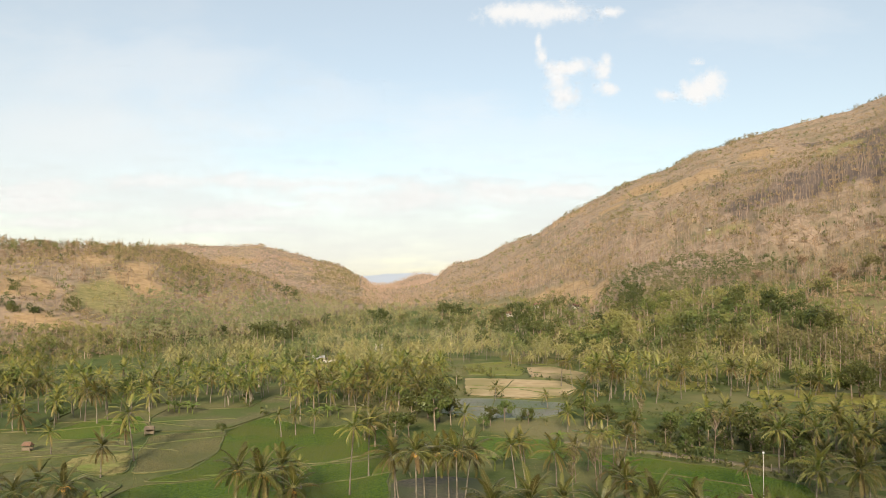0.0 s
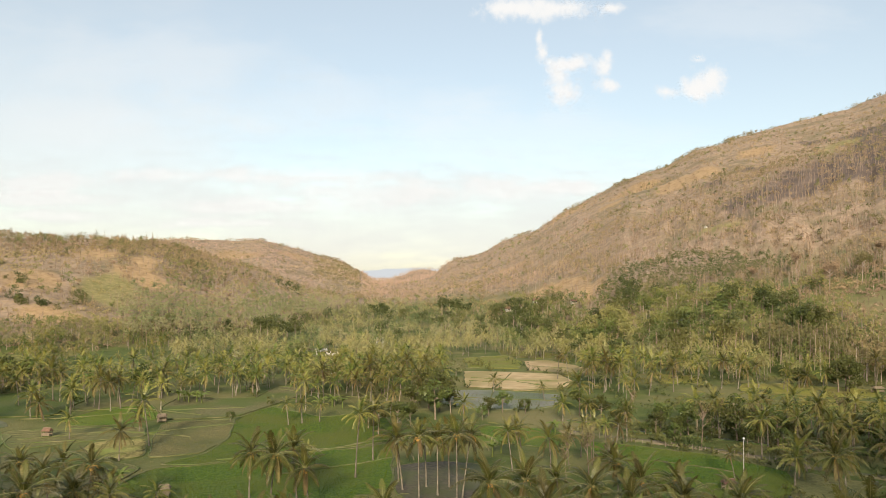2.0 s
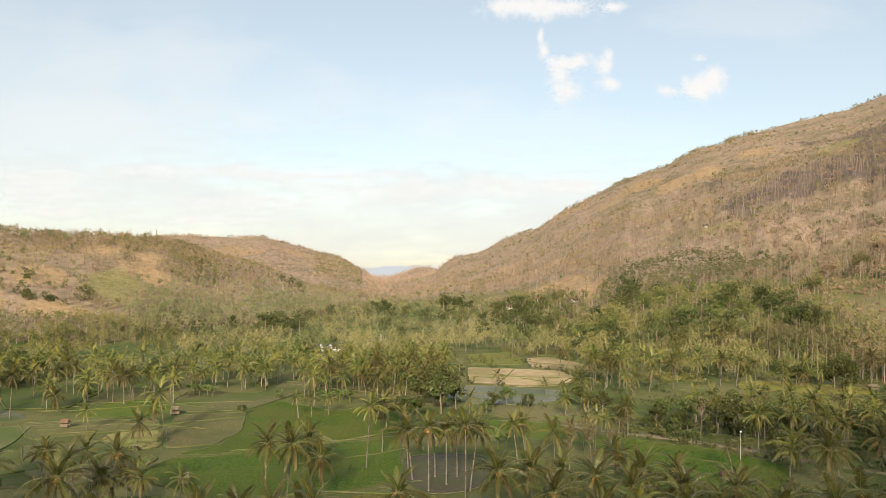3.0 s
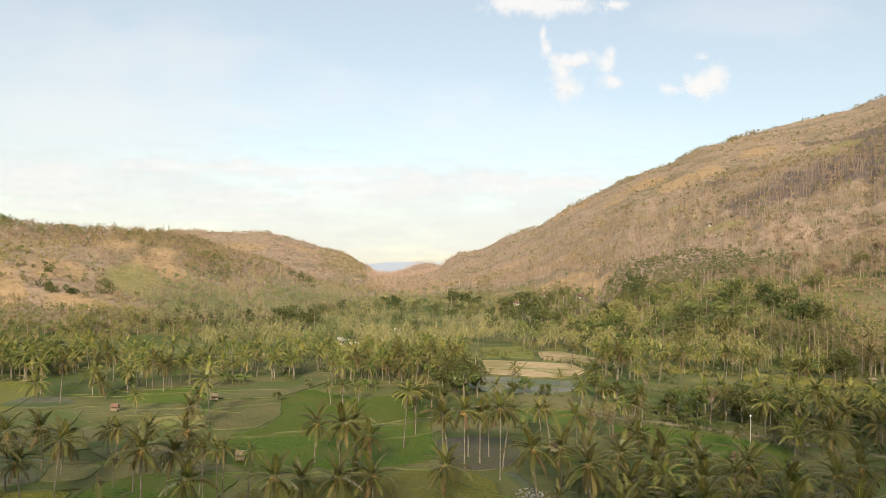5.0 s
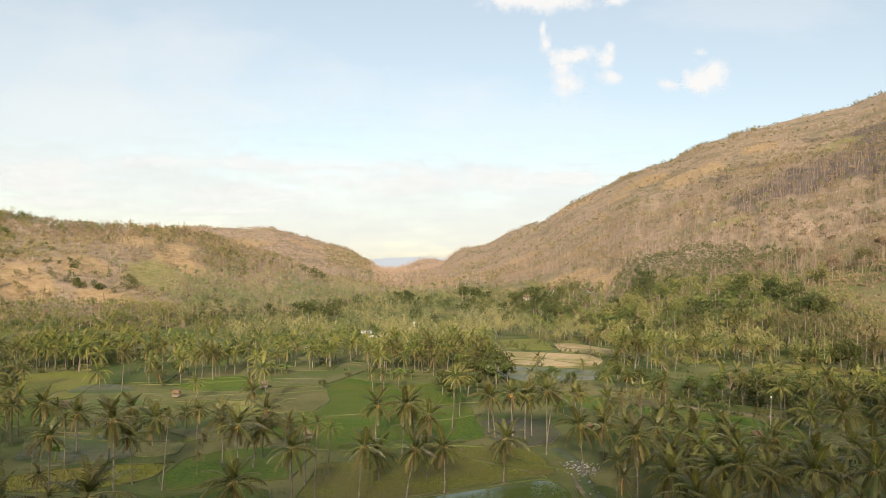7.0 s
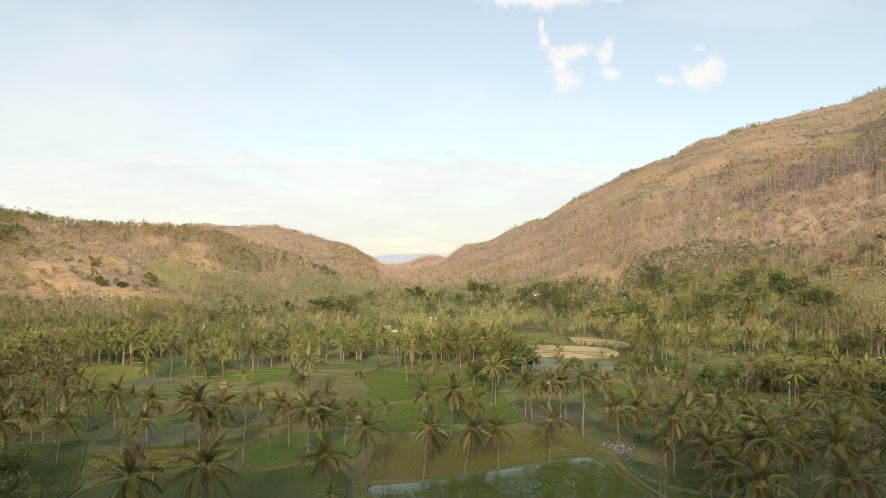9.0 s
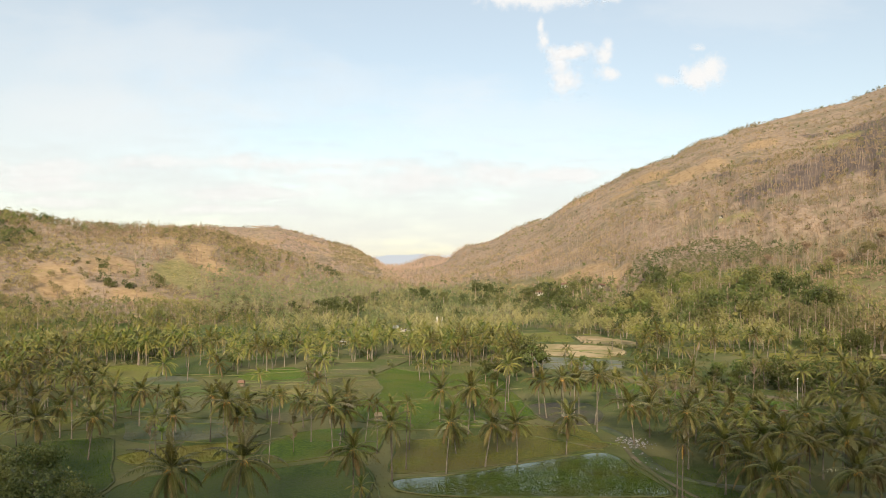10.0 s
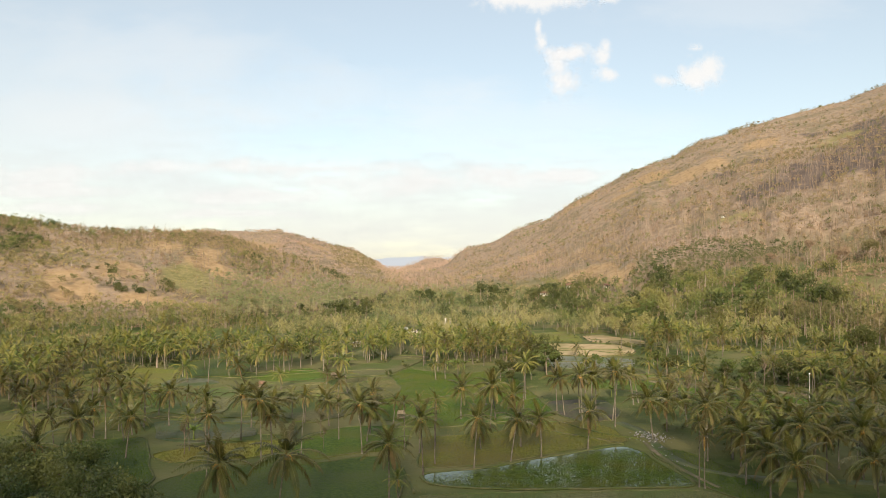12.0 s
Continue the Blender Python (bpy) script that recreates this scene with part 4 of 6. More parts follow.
# far palm groves, one mass
def far_palm(s, fronds=16):
    rng = np.random.default_rng(s)
    h = rng.uniform(8.0, 11.5)
    line = trunk_line(h, rng.uniform(0.2, 1.2), s, 3)
    pieces = [tube(line, (0.2, 0.16, 0.14), 3, 1)]
    for kind, turn, size in crown_plan(fronds, s):
        v, f, i = moved(FROND_FAR[kind], Matrix.Translation(line[-1]) @ pose(0, 0, 0, 0, 0, turn) @ Matrix.Scale(size * 1.05, 4))
        pieces.append((v, f, np.full(len(f), 2 if kind == 5 else 0)))
    return join(*pieces)


FAR_PALMS, FAINT_PALMS = [far_palm(s) for s in range(6)], [far_palm(s, 10) for s in range(6)]


def far_groves(x, y, rng):
    h, s = land(x, y)
    return (s < np.where(x > 60, 0.035, 0.08)) & ~clearing(x, y) & (wave(x, y, 0.03, 33) + np.clip((np.hypot(x, y) - 260) / 200, 0, 0.8) > rng.uniform(-0.5, 0.7, len(x)))


def mid_palm(s):
    """The same palm with fewer, wider leaflets, for groves seen from afar."""
    rng = np.random.default_rng(s)
    h = rng.uniform(7.5, 11.0)
    line = trunk_line(h, rng.uniform(0.2, 1.4), s, 4)
    pieces = [tube(line, (0.22, 0.16, 0.14, 0.13), 4, 1)]
    for kind, turn, size in crown_plan(17, s):
        v, f, i = moved(FROND_MID2[kind], Matrix.Translation(line[-1]) @ pose(0, 0, 0, 0, 0, turn) @ Matrix.Scale(size * 1.05, 4))
        pieces.append((v, f, np.full(len(f), 2 if kind == 5 else 0)))
    return join(*pieces)


FROND_MID2 = [frond(L_, up_, dr_, 12, 0.32, 8, 1.15, hg_, 5, True) for L_, up_, dr_, hg_, look_ in FROND_KINDS]
MID_PALMS = [mid_palm(s + 20) for s in range(6)]
taken = np.array(spots)


def beside(x, y, rng):
    """Where groves stand and no palm stands yet."""
    near = np.array([np.hypot(taken[:, 0] - a, taken[:, 1] - b).min() for a, b in zip(x, y)])
    return groves(x, y, rng) & (near > 4.0)


for count, most, area, rule in ((1700, 300, (-46, 38, 170, 300), beside), (300, 50, (-53, -38, 110, 260), lambda x, y, q: (np.array([np.hypot(taken[:, 0] - a, taken[:, 1] - b).min() for a, b in zip(x, y)]) > 4.5) & ~clearing(x, y))):
    x, y = sparse(*places(rng, count, *area, rule, True), 4.0)
    x, y = x[:most], y[:most]
    scatter("palm_grove", MID_PALMS, np.stack([x, y, land(x, y)[0] - 0.1], -1), rng.uniform(0.58, 0.9, len(x)), rng.uniform(0, 6.28, len(x)), [M["palm_mid"], M["palm_bark"], M["palm_dry"]], "groves of coconut palms around the fields", "palm grove")
x, y = sparse(*places(rng, 700, -33, -6, 205, 285, lambda x, y, q: np.array([np.hypot(taken[:, 0] - a, taken[:, 1] - b).min() for a, b in zip(x, y)]) > 3.5, True), 4.4)
x, y = x[:95], y[:95]
scatter("palm_grove", MID_PALMS, np.stack([x, y, land(x, y)[0] - 0.1], -1), rng.uniform(0.6, 0.92, len(x)), rng.uniform(0, 6.28, len(x)), [M["palm_mid"], M["palm_bark"], M["palm_dry"]], "rows of coconut palms between the far fields", "palm grove")
x, y = sparse(*places(rng, 9000, -44, 34, 240, 640, far_groves), 3.4)
x, y = x[:2700], y[:2700]
# all but the west groves take the leaf colour that holds haze
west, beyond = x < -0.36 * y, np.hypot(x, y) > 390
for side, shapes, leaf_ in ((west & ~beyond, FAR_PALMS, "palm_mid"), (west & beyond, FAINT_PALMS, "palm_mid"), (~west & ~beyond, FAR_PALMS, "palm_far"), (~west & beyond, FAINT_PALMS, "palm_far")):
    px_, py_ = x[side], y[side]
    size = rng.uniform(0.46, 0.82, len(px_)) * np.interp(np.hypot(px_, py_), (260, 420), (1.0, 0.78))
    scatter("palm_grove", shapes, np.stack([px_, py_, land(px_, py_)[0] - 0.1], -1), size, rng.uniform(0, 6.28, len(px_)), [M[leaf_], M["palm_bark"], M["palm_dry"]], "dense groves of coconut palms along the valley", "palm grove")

# ---- broadleaf trees, bushes, woods on the slopes ----
def leaves(rng, centres, radii, count, size, index=0, squash=0.75, single=False):
    """Loose leaf faces round several clump centres."""
    V, F = [], []
    C, R = np.array(centres, float), np.array(radii, float)
    pick = rng.integers(0, len(C), count)
    d = unit(rng.normal(0, 1, (count, 3))) * rng.uniform(0.35, 1.0, (count, 1)) ** 0.6
    d[:, 2] *= squash
    p = C[pick] + d * R[pick][:, None]
    a = unit(rng.normal(0, 1, (count, 3)) + d * 0.6)
    b = unit(np.cross(a, rng.normal(0, 1, (count, 3))))
    s = size * rng.uniform(0.6, 1.3, (count, 1))
    if single:
        V = np.stack([p - a * s, p + b * s * 0.8, p + a * s * 0.8], 1).reshape(-1, 3)
        F = np.arange(count * 3).reshape(-1, 3)
        return V, F, np.full(len(F), index)
    V = np.stack([p - a * s, p + b * s * 0.62, p + a * s, p - b * s * 0.62], 1).reshape(-1, 3)
    base = np.arange(count)[:, None] * 4
    F = np.concatenate([base + [0, 1, 2], base + [0, 2, 3]])
    return V, F, np.full(len(F), index)


def tree_shape(seed, height, spread, count, size, limbs=6, clear=0.35, sides=6, thick=0.024):
    """Trunk with limbs and a crown of leaf clumps: (wood, foliage)."""
    rng = np.random.default_rng(seed)
    base = trunk_line(height * 0.72, rng.uniform(0, 0.5), seed, 5)
    wood = [tube(base, np.linspace(thick, thick * 0.4, 5) * height, sides, 1)]
    centres, radii = [], []
    for k in range(limbs):
        s = rng.uniform(clear, 0.95)
        p = base[min(4, int(s * 4))] * 1.0
        p = np.array([np.interp(s, np.linspace(0, 1, 5), base[:, j]) for j in range(3)])
        t = k * 2.4 + rng.uniform(-0.5, 0.5)
        out = spread * rng.uniform(0.5, 1.0) * (1.15 - 0.5 * s)
        q = p + np.array([math.cos(t) * out, math.sin(t) * out, height * rng.uniform(0.10, 0.25)])
        mid = (p + q) / 2 + np.array([0, 0, -0.03 * height])
        wood.append(tube([p, mid, q], np.array([0.014, 0.009, 0.004]) * height, max(3, sides - 2), 1))
        centres += [q, (q + mid) / 2]
        radii += [spread * rng.uniform(0.32, 0.5), spread * rng.uniform(0.2, 0.32)]
    centres.append(base[-1] + (0, 0, height * 0.12))
    radii.append(spread * 0.45)
    return join(*wood), leaves(rng, centres, radii, count, size)


TREES = []
for s, (hh, sp, n, sz) in enumerate(((9.0, 4.2, 900, 0.34), (12.0, 5.0, 1300, 0.36), (7.0, 3.4, 700, 0.3), (10.5, 3.4, 800, 0.34))):
    wood, foliage = tree_shape(s + 200, hh, sp, n, sz)
    TREES.append((mesh_of("trunk", wood[0], wood[1], [M["bark"]]), mesh_of("crown", foliage[0], foliage[1], [M["leaf"]])))


def tree(x, y, kind, size, turn, label="leafy green broadleaf tree among the palms", name="broadleaf_tree"):
    root = empty(name, pose(x, y, GROUND_Z(x, y) - 0.1, 0, 0, turn), label, "tree", "broadleaf trees of the valley")
    child("trunk", TREES[kind][0], root, Matrix.Scale(size, 4))
    child("crown", TREES[kind][1], root, Matrix.Scale(size, 4))
    return root


rng = np.random.default_rng(14)
for x, y, kind, size in (
        (-15, 171, 1, 0.75), (-11, 176, 0, 0.8), (-18, 178, 2, 1.0), (-8, 182, 0, 0.7), (-1, 202, 1, 1.05), (-4, 207, 1, 0.95), (2, 197, 0, 0.9), (57, 172, 0, 0.9), (66, 166, 1, 0.8), (73, 161, 3, 0.9),
        (52, 177, 2, 1.0), (61, 178, 0, 0.8), (80, 168, 1, 0.8), (45, 183, 0, 0.8), (40, 188, 2, 1.0), (88, 158, 0, 0.9), (69, 177, 3, 0.9), (36, 196, 0, 0.9), (95, 165, 1, 0.7), (-100, 200, 2, 0.9), (127, 240, 1, 0.9), (131, 243, 0, 1.1), (119, 250, 0, 0.8), (-2, 190, 1, 0.9), (-8, 198, 0, 0.9)):
    tree(x, y, kind, size, float(rng.uniform(0, 360)))
for x, y in ((47, 172), (54, 168), (60, 165), (66, 160), (72, 156), (79, 152), (86, 149), (42, 178), (92, 146), (76, 172), (99, 156), (12, 196), (16, 201), (22, 199), (10, 190), (50, 174), (57, 176), (63, 173), (70, 164), (77, 160), (83, 156), (90, 152), (96, 150), (104, 148), (46, 186), (55, 186), (66, 182), (74, 178), (84, 174), (94, 170), (104, 164), (38, 192), (112, 158), (52, 166)):
    tree(x, y, 2, float(rng.uniform(0.45, 0.85)), float(rng.uniform(0, 360)), "low dark green bush beside the water", "bush")
tree(-53, 185, 2, 0.42, 30, "round green bush on the edge of a field", "bush")
wood, foliage = tree_shape(231, 10.5, 7.0, 6500, 0.25, 15, 0.4)
CANOPY = (mesh_of("trunk", wood[0], wood[1], [M["bark"]]), mesh_of("crown", foliage[0], foliage[1], [M["leaf_far"]]))
for x, y, s in ((-88, 50, 0.8), (-79, 43, 0.72), (-96, 56, 0.85), (-99, 44, 0.9), (-106, 62, 0.85), (-111, 52, 0.95), (-86, 38, 0.75), (-97, 68, 0.7), (-117, 68, 0.85)):
    root = empty("broadleaf_tree", pose(x, y, GROUND_Z(x, y) - 0.1, 0, 0, 40 + 31 * x), "spreading dark green tree with a wide dense canopy", "tree", "broadleaf trees of the valley")
    child("trunk", CANOPY[0], root, Matrix.Scale(s, 4))
    child("crown", CANOPY[1], root, Matrix.Scale(s, 4))

# a dense dark tree at the edge of the terraces, and smaller ones of its kind
wood, foliage = tree_shape(305, 13.0, 4.8, 2600, 0.36, 10, 0.12, 6, 0.016)
for k, (x, y, s) in enumerate(((131, 241, 1.0), (137, 250, 0.75), (122, 255, 0.55), (-138, 132, 0.6))):
    root = empty("shade_tree", pose(x, y, GROUND_Z(x, y) - 0.2, 0, 0, k * 70), "dense dark green round tree at a field's edge", "tree", "dark trees beside the fields")
    child("trunk", mesh_of("trunk", wood[0], wood[1], [M["bark"]]), root, Matrix.Scale(s, 4))
    child("crown", mesh_of("crown", foliage[0], foliage[1], [M["leaf_deep"]]), root, Matrix.Scale(s, 4))
# tall trees with pale trunks on the lower mountain slope
wood, foliage = tree_shape(262, 18.0, 5.0, 1700, 0.36, 9, 0.6, 6, 0.011)
for k, (x, y, s, m_) in enumerate(((195, 380, 1.0, "leaf_dry"), (215, 386, 1.0, "leaf_teak"), (203, 433, 0.8, "leaf_dry"), (175, 426, 0.6, "leaf_dry"), (236, 402, 0.9, "leaf_dry"), (226, 372, 0.8, "leaf_teak"))):
    root = empty("tall_tree", pose(x, y, GROUND_Z(x, y) - 0.2, 0, 0, k * 50), "tall tree with a bare pale trunk and thin brown crown" if m_ == "leaf_dry" else "tall tree with a bare pale trunk and thin olive crown", "tree", "tall trees of the slope")
    child("trunk", mesh_of("trunk", wood[0], wood[1], [M["bark_pale"]]), root, Matrix.Scale(s, 4))
    child("crown", mesh_of("crown", foliage[0], foliage[1], [M[m_]]), root, Matrix.Scale(s, 4))

for x, y, hgt in ((-43.4, 56, 4.2), (5.6, 64.2, 8.6), (-72, 66, 4.0)):
    seed += 1
    ob = palm(x, y, hgt, seed, False, 0.5, "areca palms of the valley", 0.6, "small areca palm with an orange-brown withered sheath")
    ob.name = "areca_palm"
    v, f, i = tube([(0, 0, hgt * 0.72), (0.04, 0, hgt * 0.86), (0, 0, hgt * 0.98)], (0.10, 0.19, 0.11), 7)
    child("sheath", mesh_of("sheath", v, f, [M["coconut"]], i), ob, None, "orange-brown withered leaf sheath")

# slender bare-stemmed trees near the brook
wood, foliage = tree_shape(260, 11.0, 2.0, 240, 0.25, 7, 0.45, 6, 0.012)
SLIM = (mesh_of("trunk", wood[0], wood[1], [M["bark"]]), mesh_of("crown", foliage[0], foliage[1], [M["leaf_teak"]]))
for x, y, s in ((56, 160, 1.0), (64, 171, 0.9), (76, 158, 0.85), (84, 163, 1.0), (71, 168, 0.9), (-86, 88, 0.7), (-60, 92, 0.5), (92, 172, 1.0), (48, 190, 0.9), (-62, 102, 0.6), (24, 140, 0.8), (27, 136, 0.9), (22, 131, 0.7), (29, 143, 0.8), (31, 136, 0.7)):
    root = empty("slender_tree", pose(x, y, GROUND_Z(x, y) - 0.1, 0, 0, x * 7), "slender tree with a pale stem and few leaves", "tree", "slender trees of the valley")
    child("trunk", SLIM[0], root, Matrix.Scale(s, 4))
    child("crown", SLIM[1], root, Matrix.Scale(s, 4))


def banana_shape(seed):
    rng = np.random.default_rng(seed)
    pieces = []
    for k in range(8):
        t, up = k * 2.4, rng.uniform(45, 80)
        n = 6
        ang = np.radians(up - 75 * (np.arange(n) / (n - 1)) ** 1.3)
        x_ = np.concatenate([[0], np.cumsum(np.cos(ang[1:]) * 0.42)])
        z_ = 1.5 + np.concatenate([[0], np.cumsum(np.sin(ang[1:]) * 0.42)])
        w = 0.3 * np.sin(np.linspace(0.15, 2.95, n))
        V = np.concatenate([np.stack([x_, -w, z_ - 0.12], -1), np.stack([x_, 0 * w, z_], -1), np.stack([x_, w, z_ - 0.12], -1)])
        F = []
        for i in range(n - 1):
            for a in (0, n):
                F += [(a + i, a + i + 1, a + n + i + 1), (a + i, a + n + i + 1, a + n + i)]
        pieces.append(moved((V, np.array(F), np.zeros(len(F), int)), pose(0, 0, 0, 0, 0, math.degrees(t))))
    return join(*pieces)


b_leaf = banana_shape(5)
BANANA_LEAF = mesh_of("crown", b_leaf[0], b_leaf[1], [M["banana"]])
v, f, i = tube([(0, 0, 0), (0.03, 0, 0.8), (0, 0, 1.6)], (0.16, 0.13, 0.09), 7)
BANANA_STEM = mesh_of("stem", v, f, [M["banana"]], i, True)
for x, y in ((-73, 214), (-71, 215), (-75, 216), (-69, 213), (-77, 217), (-31, 208), (-28, 207), (26, 172), (-34, 205), (10, 150), (12, 153), (38, 175), (-56, 126), (-88, 100)):
    root = empty("banana_plant", pose(x, y, GROUND_Z(x, y), 0, 0, x * 31), "green banana plant with broad arching leaves", "plant", "banana plants of the valley")
    child("stem", BANANA_STEM, root, Matrix.Scale(1.3, 4))
    child("crown", BANANA_LEAF, root, Matrix.Scale(1.3, 4))


# woods on the slopes, as masses
def bare_tree(seed, twigs=30, width=0.06):
    """A leafless tree: a thin stem that forks into a broom of fine upright twigs, with a few dry leaves."""
    rng = np.random.default_rng(seed)
    h = rng.uniform(5.5, 9.0)
    line = trunk_line(h * 0.85, rng.uniform(0, 0.7), seed, 3)
    pieces = [tube(line, (0.075, 0.055, 0.025), 3)]
    for k in range(twigs):
        s = rng.uniform(0.35, 1.0)
        p = np.array([np.interp(s, (0, 0.5, 1), line[:, j]) for j in range(3)])
        t, o = rng.uniform(0, 6.28), rng.uniform(0.25, 1.15)
        q = p + (math.cos(t) * o, math.sin(t) * o, rng.uniform(0.9, 2.3) * (1.25 - 0.5 * s))
        w = np.array([math.sin(t), -math.cos(t), 0]) * width
        pieces.append((np.array([p - w, p + w, q]), np.array([(0, 1, 2)]), np.full(1, k % 2)))
    v, f, i = leaves(rng, [line[-1] + (0, 0, 0.6), line[1] * (1, 1, 1.5)], [1.2, 1.0], 12 if twigs > 20 else 7, 0.24 if twigs > 20 else 0.3, 1, 0.9, True)
    return join(*pieces, (v, f, i))


def leafy_tree(seed, n=140, size=0.45):
    rng = np.random.default_rng(seed)
    h = rng.uniform(6.5, 10)
    line = trunk_line(h * 0.8, rng.uniform(0, 0.5), seed, 3)
    wood = tube(line, (0.2, 0.14, 0.06), 3, 0)
    cs = [line[-1] * (1, 1, 0) + rng.normal(0, 1.25, 3) * (1, 1, 0) + (0, 0, h * rng.uniform(0.42, 0.9)) for _ in range(7)]
    return join(wood, leaves(rng, cs, rng.uniform(0.9, 1.7, 7), n, size, 1, 0.7, True))


def shrub(seed, n=25, size=0.44):
    rng = np.random.default_rng(seed)
    cs = [rng.normal(0, 0.8, 3) * (1, 1, 0) + (0, 0, rng.uniform(0.4, 1.2)) for _ in range(5)]
    return leaves(rng, cs, rng.uniform(0.5, 1.0, 5), n, size, 0, 0.75, True)


def plantation_tree(seed):
    rng = np.random.default_rng(seed)
    h = rng.uniform(8, 11)
    line = trunk_line(h, rng.uniform(0, 0.4), seed, 3)
    cs = [line[-1] * (1, 1, rng.uniform(0.72, 1.0)) + rng.normal(0, 0.7, 3) for _ in range(6)]
    return join(tube(line, (0.14, 0.11, 0.06), 3, 0), leaves(rng, cs, rng.uniform(0.8, 1.5, 6), 110, 0.42, 1, 0.5, True))


PLANTATION = [plantation_tree(s + 130) for s in range(6)]
BARE_TREES, FAINT_TREES, TUFTS = [bare_tree(s) for s in range(8)], [bare_tree(s + 10, 17, 0.09) for s in range(8)], [shrub(s + 90, 8, 0.5) for s in range(5)]
LEAFY, SHRUBS = [leafy_tree(s + 30) for s in range(7)], [shrub(s + 70) for s in range(7)]


def open_land(x, y):
    """How open the slope is: bare and burnt soil and meadows hold few plants."""
    c = cover(x, y)[2]
    return np.clip(c[:, 1] + c[:, 2] * 0.45 + c[:, 3], 0, 1) * (np.hypot(x, y) < 1050)


def slope_mass(name, templates, count, az, r, rule, size, mats, label, category, gap=2.5):
    x, y = places(rng, count, *az, *r, None)
    h, s = land(x, y)
    ok = (s > 0.0) & (s < 1.12) & (h > 0) & (rule(s, x, y) > rng.uniform(0, 1, len(x))) & (open_land(x, y) < rng.uniform(0.15, 1.12, len(x)))
    x, y = sparse(x[ok], y[ok], gap)
    P = np.stack([x, y, land(x, y)[0] - 0.15], -1)
    return scatter(name, templates, P, rng.uniform(*size, len(x)), rng.uniform(0, 6.28, len(x)), mats, label, category)


def clumps(x, y, f=0.02, k=51):
    return wave(x, y, f, k)


def timber_zone(s, x, y):
    """The planted wood at the foot of the hill."""
    az = np.degrees(np.arctan2(x, y))
    return np.clip(1.9 - 4.2 * s, 0, 1) * np.clip((az + 25 + 2.5 * clumps(x, y, 0.03, 64)) / 3, 0, 1)


RIGHT, LEFT_AZ = (-6, 33), (-42, -4)
AZ = lambda x, y: np.degrees(np.arctan2(x, y))
slope_mass("bare_wood", FAINT_TREES, 17000, RIGHT, (440, 1250), lambda s, x, y: 0.72 + 0.5 * clumps(x, y) - 0.5 * (s < 0.12) - 0.9 * ring_spot(18.6, 496, x, y, 5.8, 40), (0.45, 1.1), [M["bark_pale"], M["leaf_dry"]], "leafless pale trees covering the dry mountain slope", "woods")
slope_mass("bare_wood", BARE_TREES, 5000, (3, 33), (430, 820), lambda s, x, y: (0.75 + 0.6 * clumps(x, y, 0.03, 76)) * (s > 0.12) - 0.9 * ring_spot(18.6, 496, x, y, 5.8, 40), (0.9, 1.45), [M["bark_pale"], M["leaf_dry"]], "thin tall half-leafless trees on the middle slope", "woods")
slope_mass("bare_wood", BARE_TREES, 380, (8, 31), (325, 500), lambda s, x, y: 0.6 + 0.6 * clumps(x, y, 0.04, 77), (0.95, 1.4), [M["bark_pale"], M["leaf_dry"]], "single leafless trees among the woods at the mountain's foot", "woods", 4.0)
slope_mass("bare_wood", BARE_TREES, 8500, LEFT_AZ, (400, 900), lambda s, x, y: 0.45 + 0.6 * clumps(x, y) + 0.3 * (AZ(x, y) > -22) - 0.9 * timber_zone(s, x, y), (0.6, 1.05), [M["bark_pale"], M["leaf_dry"]], "leafless pale trees on the dry hill", "woods")
slope_mass("bare_wood", FAINT_TREES, 2600, (-25, -3), (950, 1750), lambda s, x, y: 0.9 + 0 * s, (0.6, 1.1), [M["twigs"], M["twigs"]], "leafless trees on the far hill, paled pink for haze", "woods")
slope_mass("bare_wood", FAINT_TREES, 2800, (-6, 12), (680, 1760), lambda s, x, y: 0.9 - 0.6 * (s > 0.93), (0.6, 1.1), [M["twigs"], M["twigs"]], "leafless trees on the mountain's shoulder, paled pink for haze", "woods")
slope_mass("dry_scrub", SHRUBS, 6500, RIGHT, (420, 1500), lambda s, x, y: 0.7 + 0.5 * clumps(x, y, 0.03, 52) - ring_spot(18.6, 496, x, y, 5.8, 40), (0.9, 2.0), [M["leaf_dry"]], "brown dry scrub on the mountain slope", "scrub")
slope_mass("dry_scrub", SHRUBS, 3500, (-42, -14), (380, 760), lambda s, x, y: 0.8 + 0.4 * clumps(x, y, 0.05, 59), (0.4, 1.2), [M["leaf_dry"]], "low tan scrub and dry grass on the hill", "scrub", 1.8)
slope_mass("dry_wood", LEAFY, 2200, (-26, -6), (480, 800), lambda s, x, y: (0.25 + 0.8 * clumps(x, y, 0.03, 69)) * (s > 0.47), (0.5, 0.95), [M["bark_pale"], M["leaf_dry"]], "brown half-leafless trees on the hill", "woods", 4.5)
slope_mass("dry_wood", LEAFY, 700, (-24, -6), (480, 800), lambda s, x, y: (0.45 + 0.9 * clumps(x, y, 0.03, 74)) * (s > 0.47), (0.5, 1.0), [M["bark_pale"], M["leaf_teak"]], "olive trees mixed with bare ones on the hill", "woods", 4.5)
slope_mass("dry_wood", LEAFY, 1300, (2, 33), (430, 900), lambda s, x, y: 0.3 + 0.9 * clumps(x, y, 0.025, 75) - ring_spot(18.6, 496, x, y, 5.8, 40), (0.6, 1.2), [M["bark_pale"], M["leaf_teak"]], "olive trees mixed with bare ones on the mountain", "woods", 5.5)
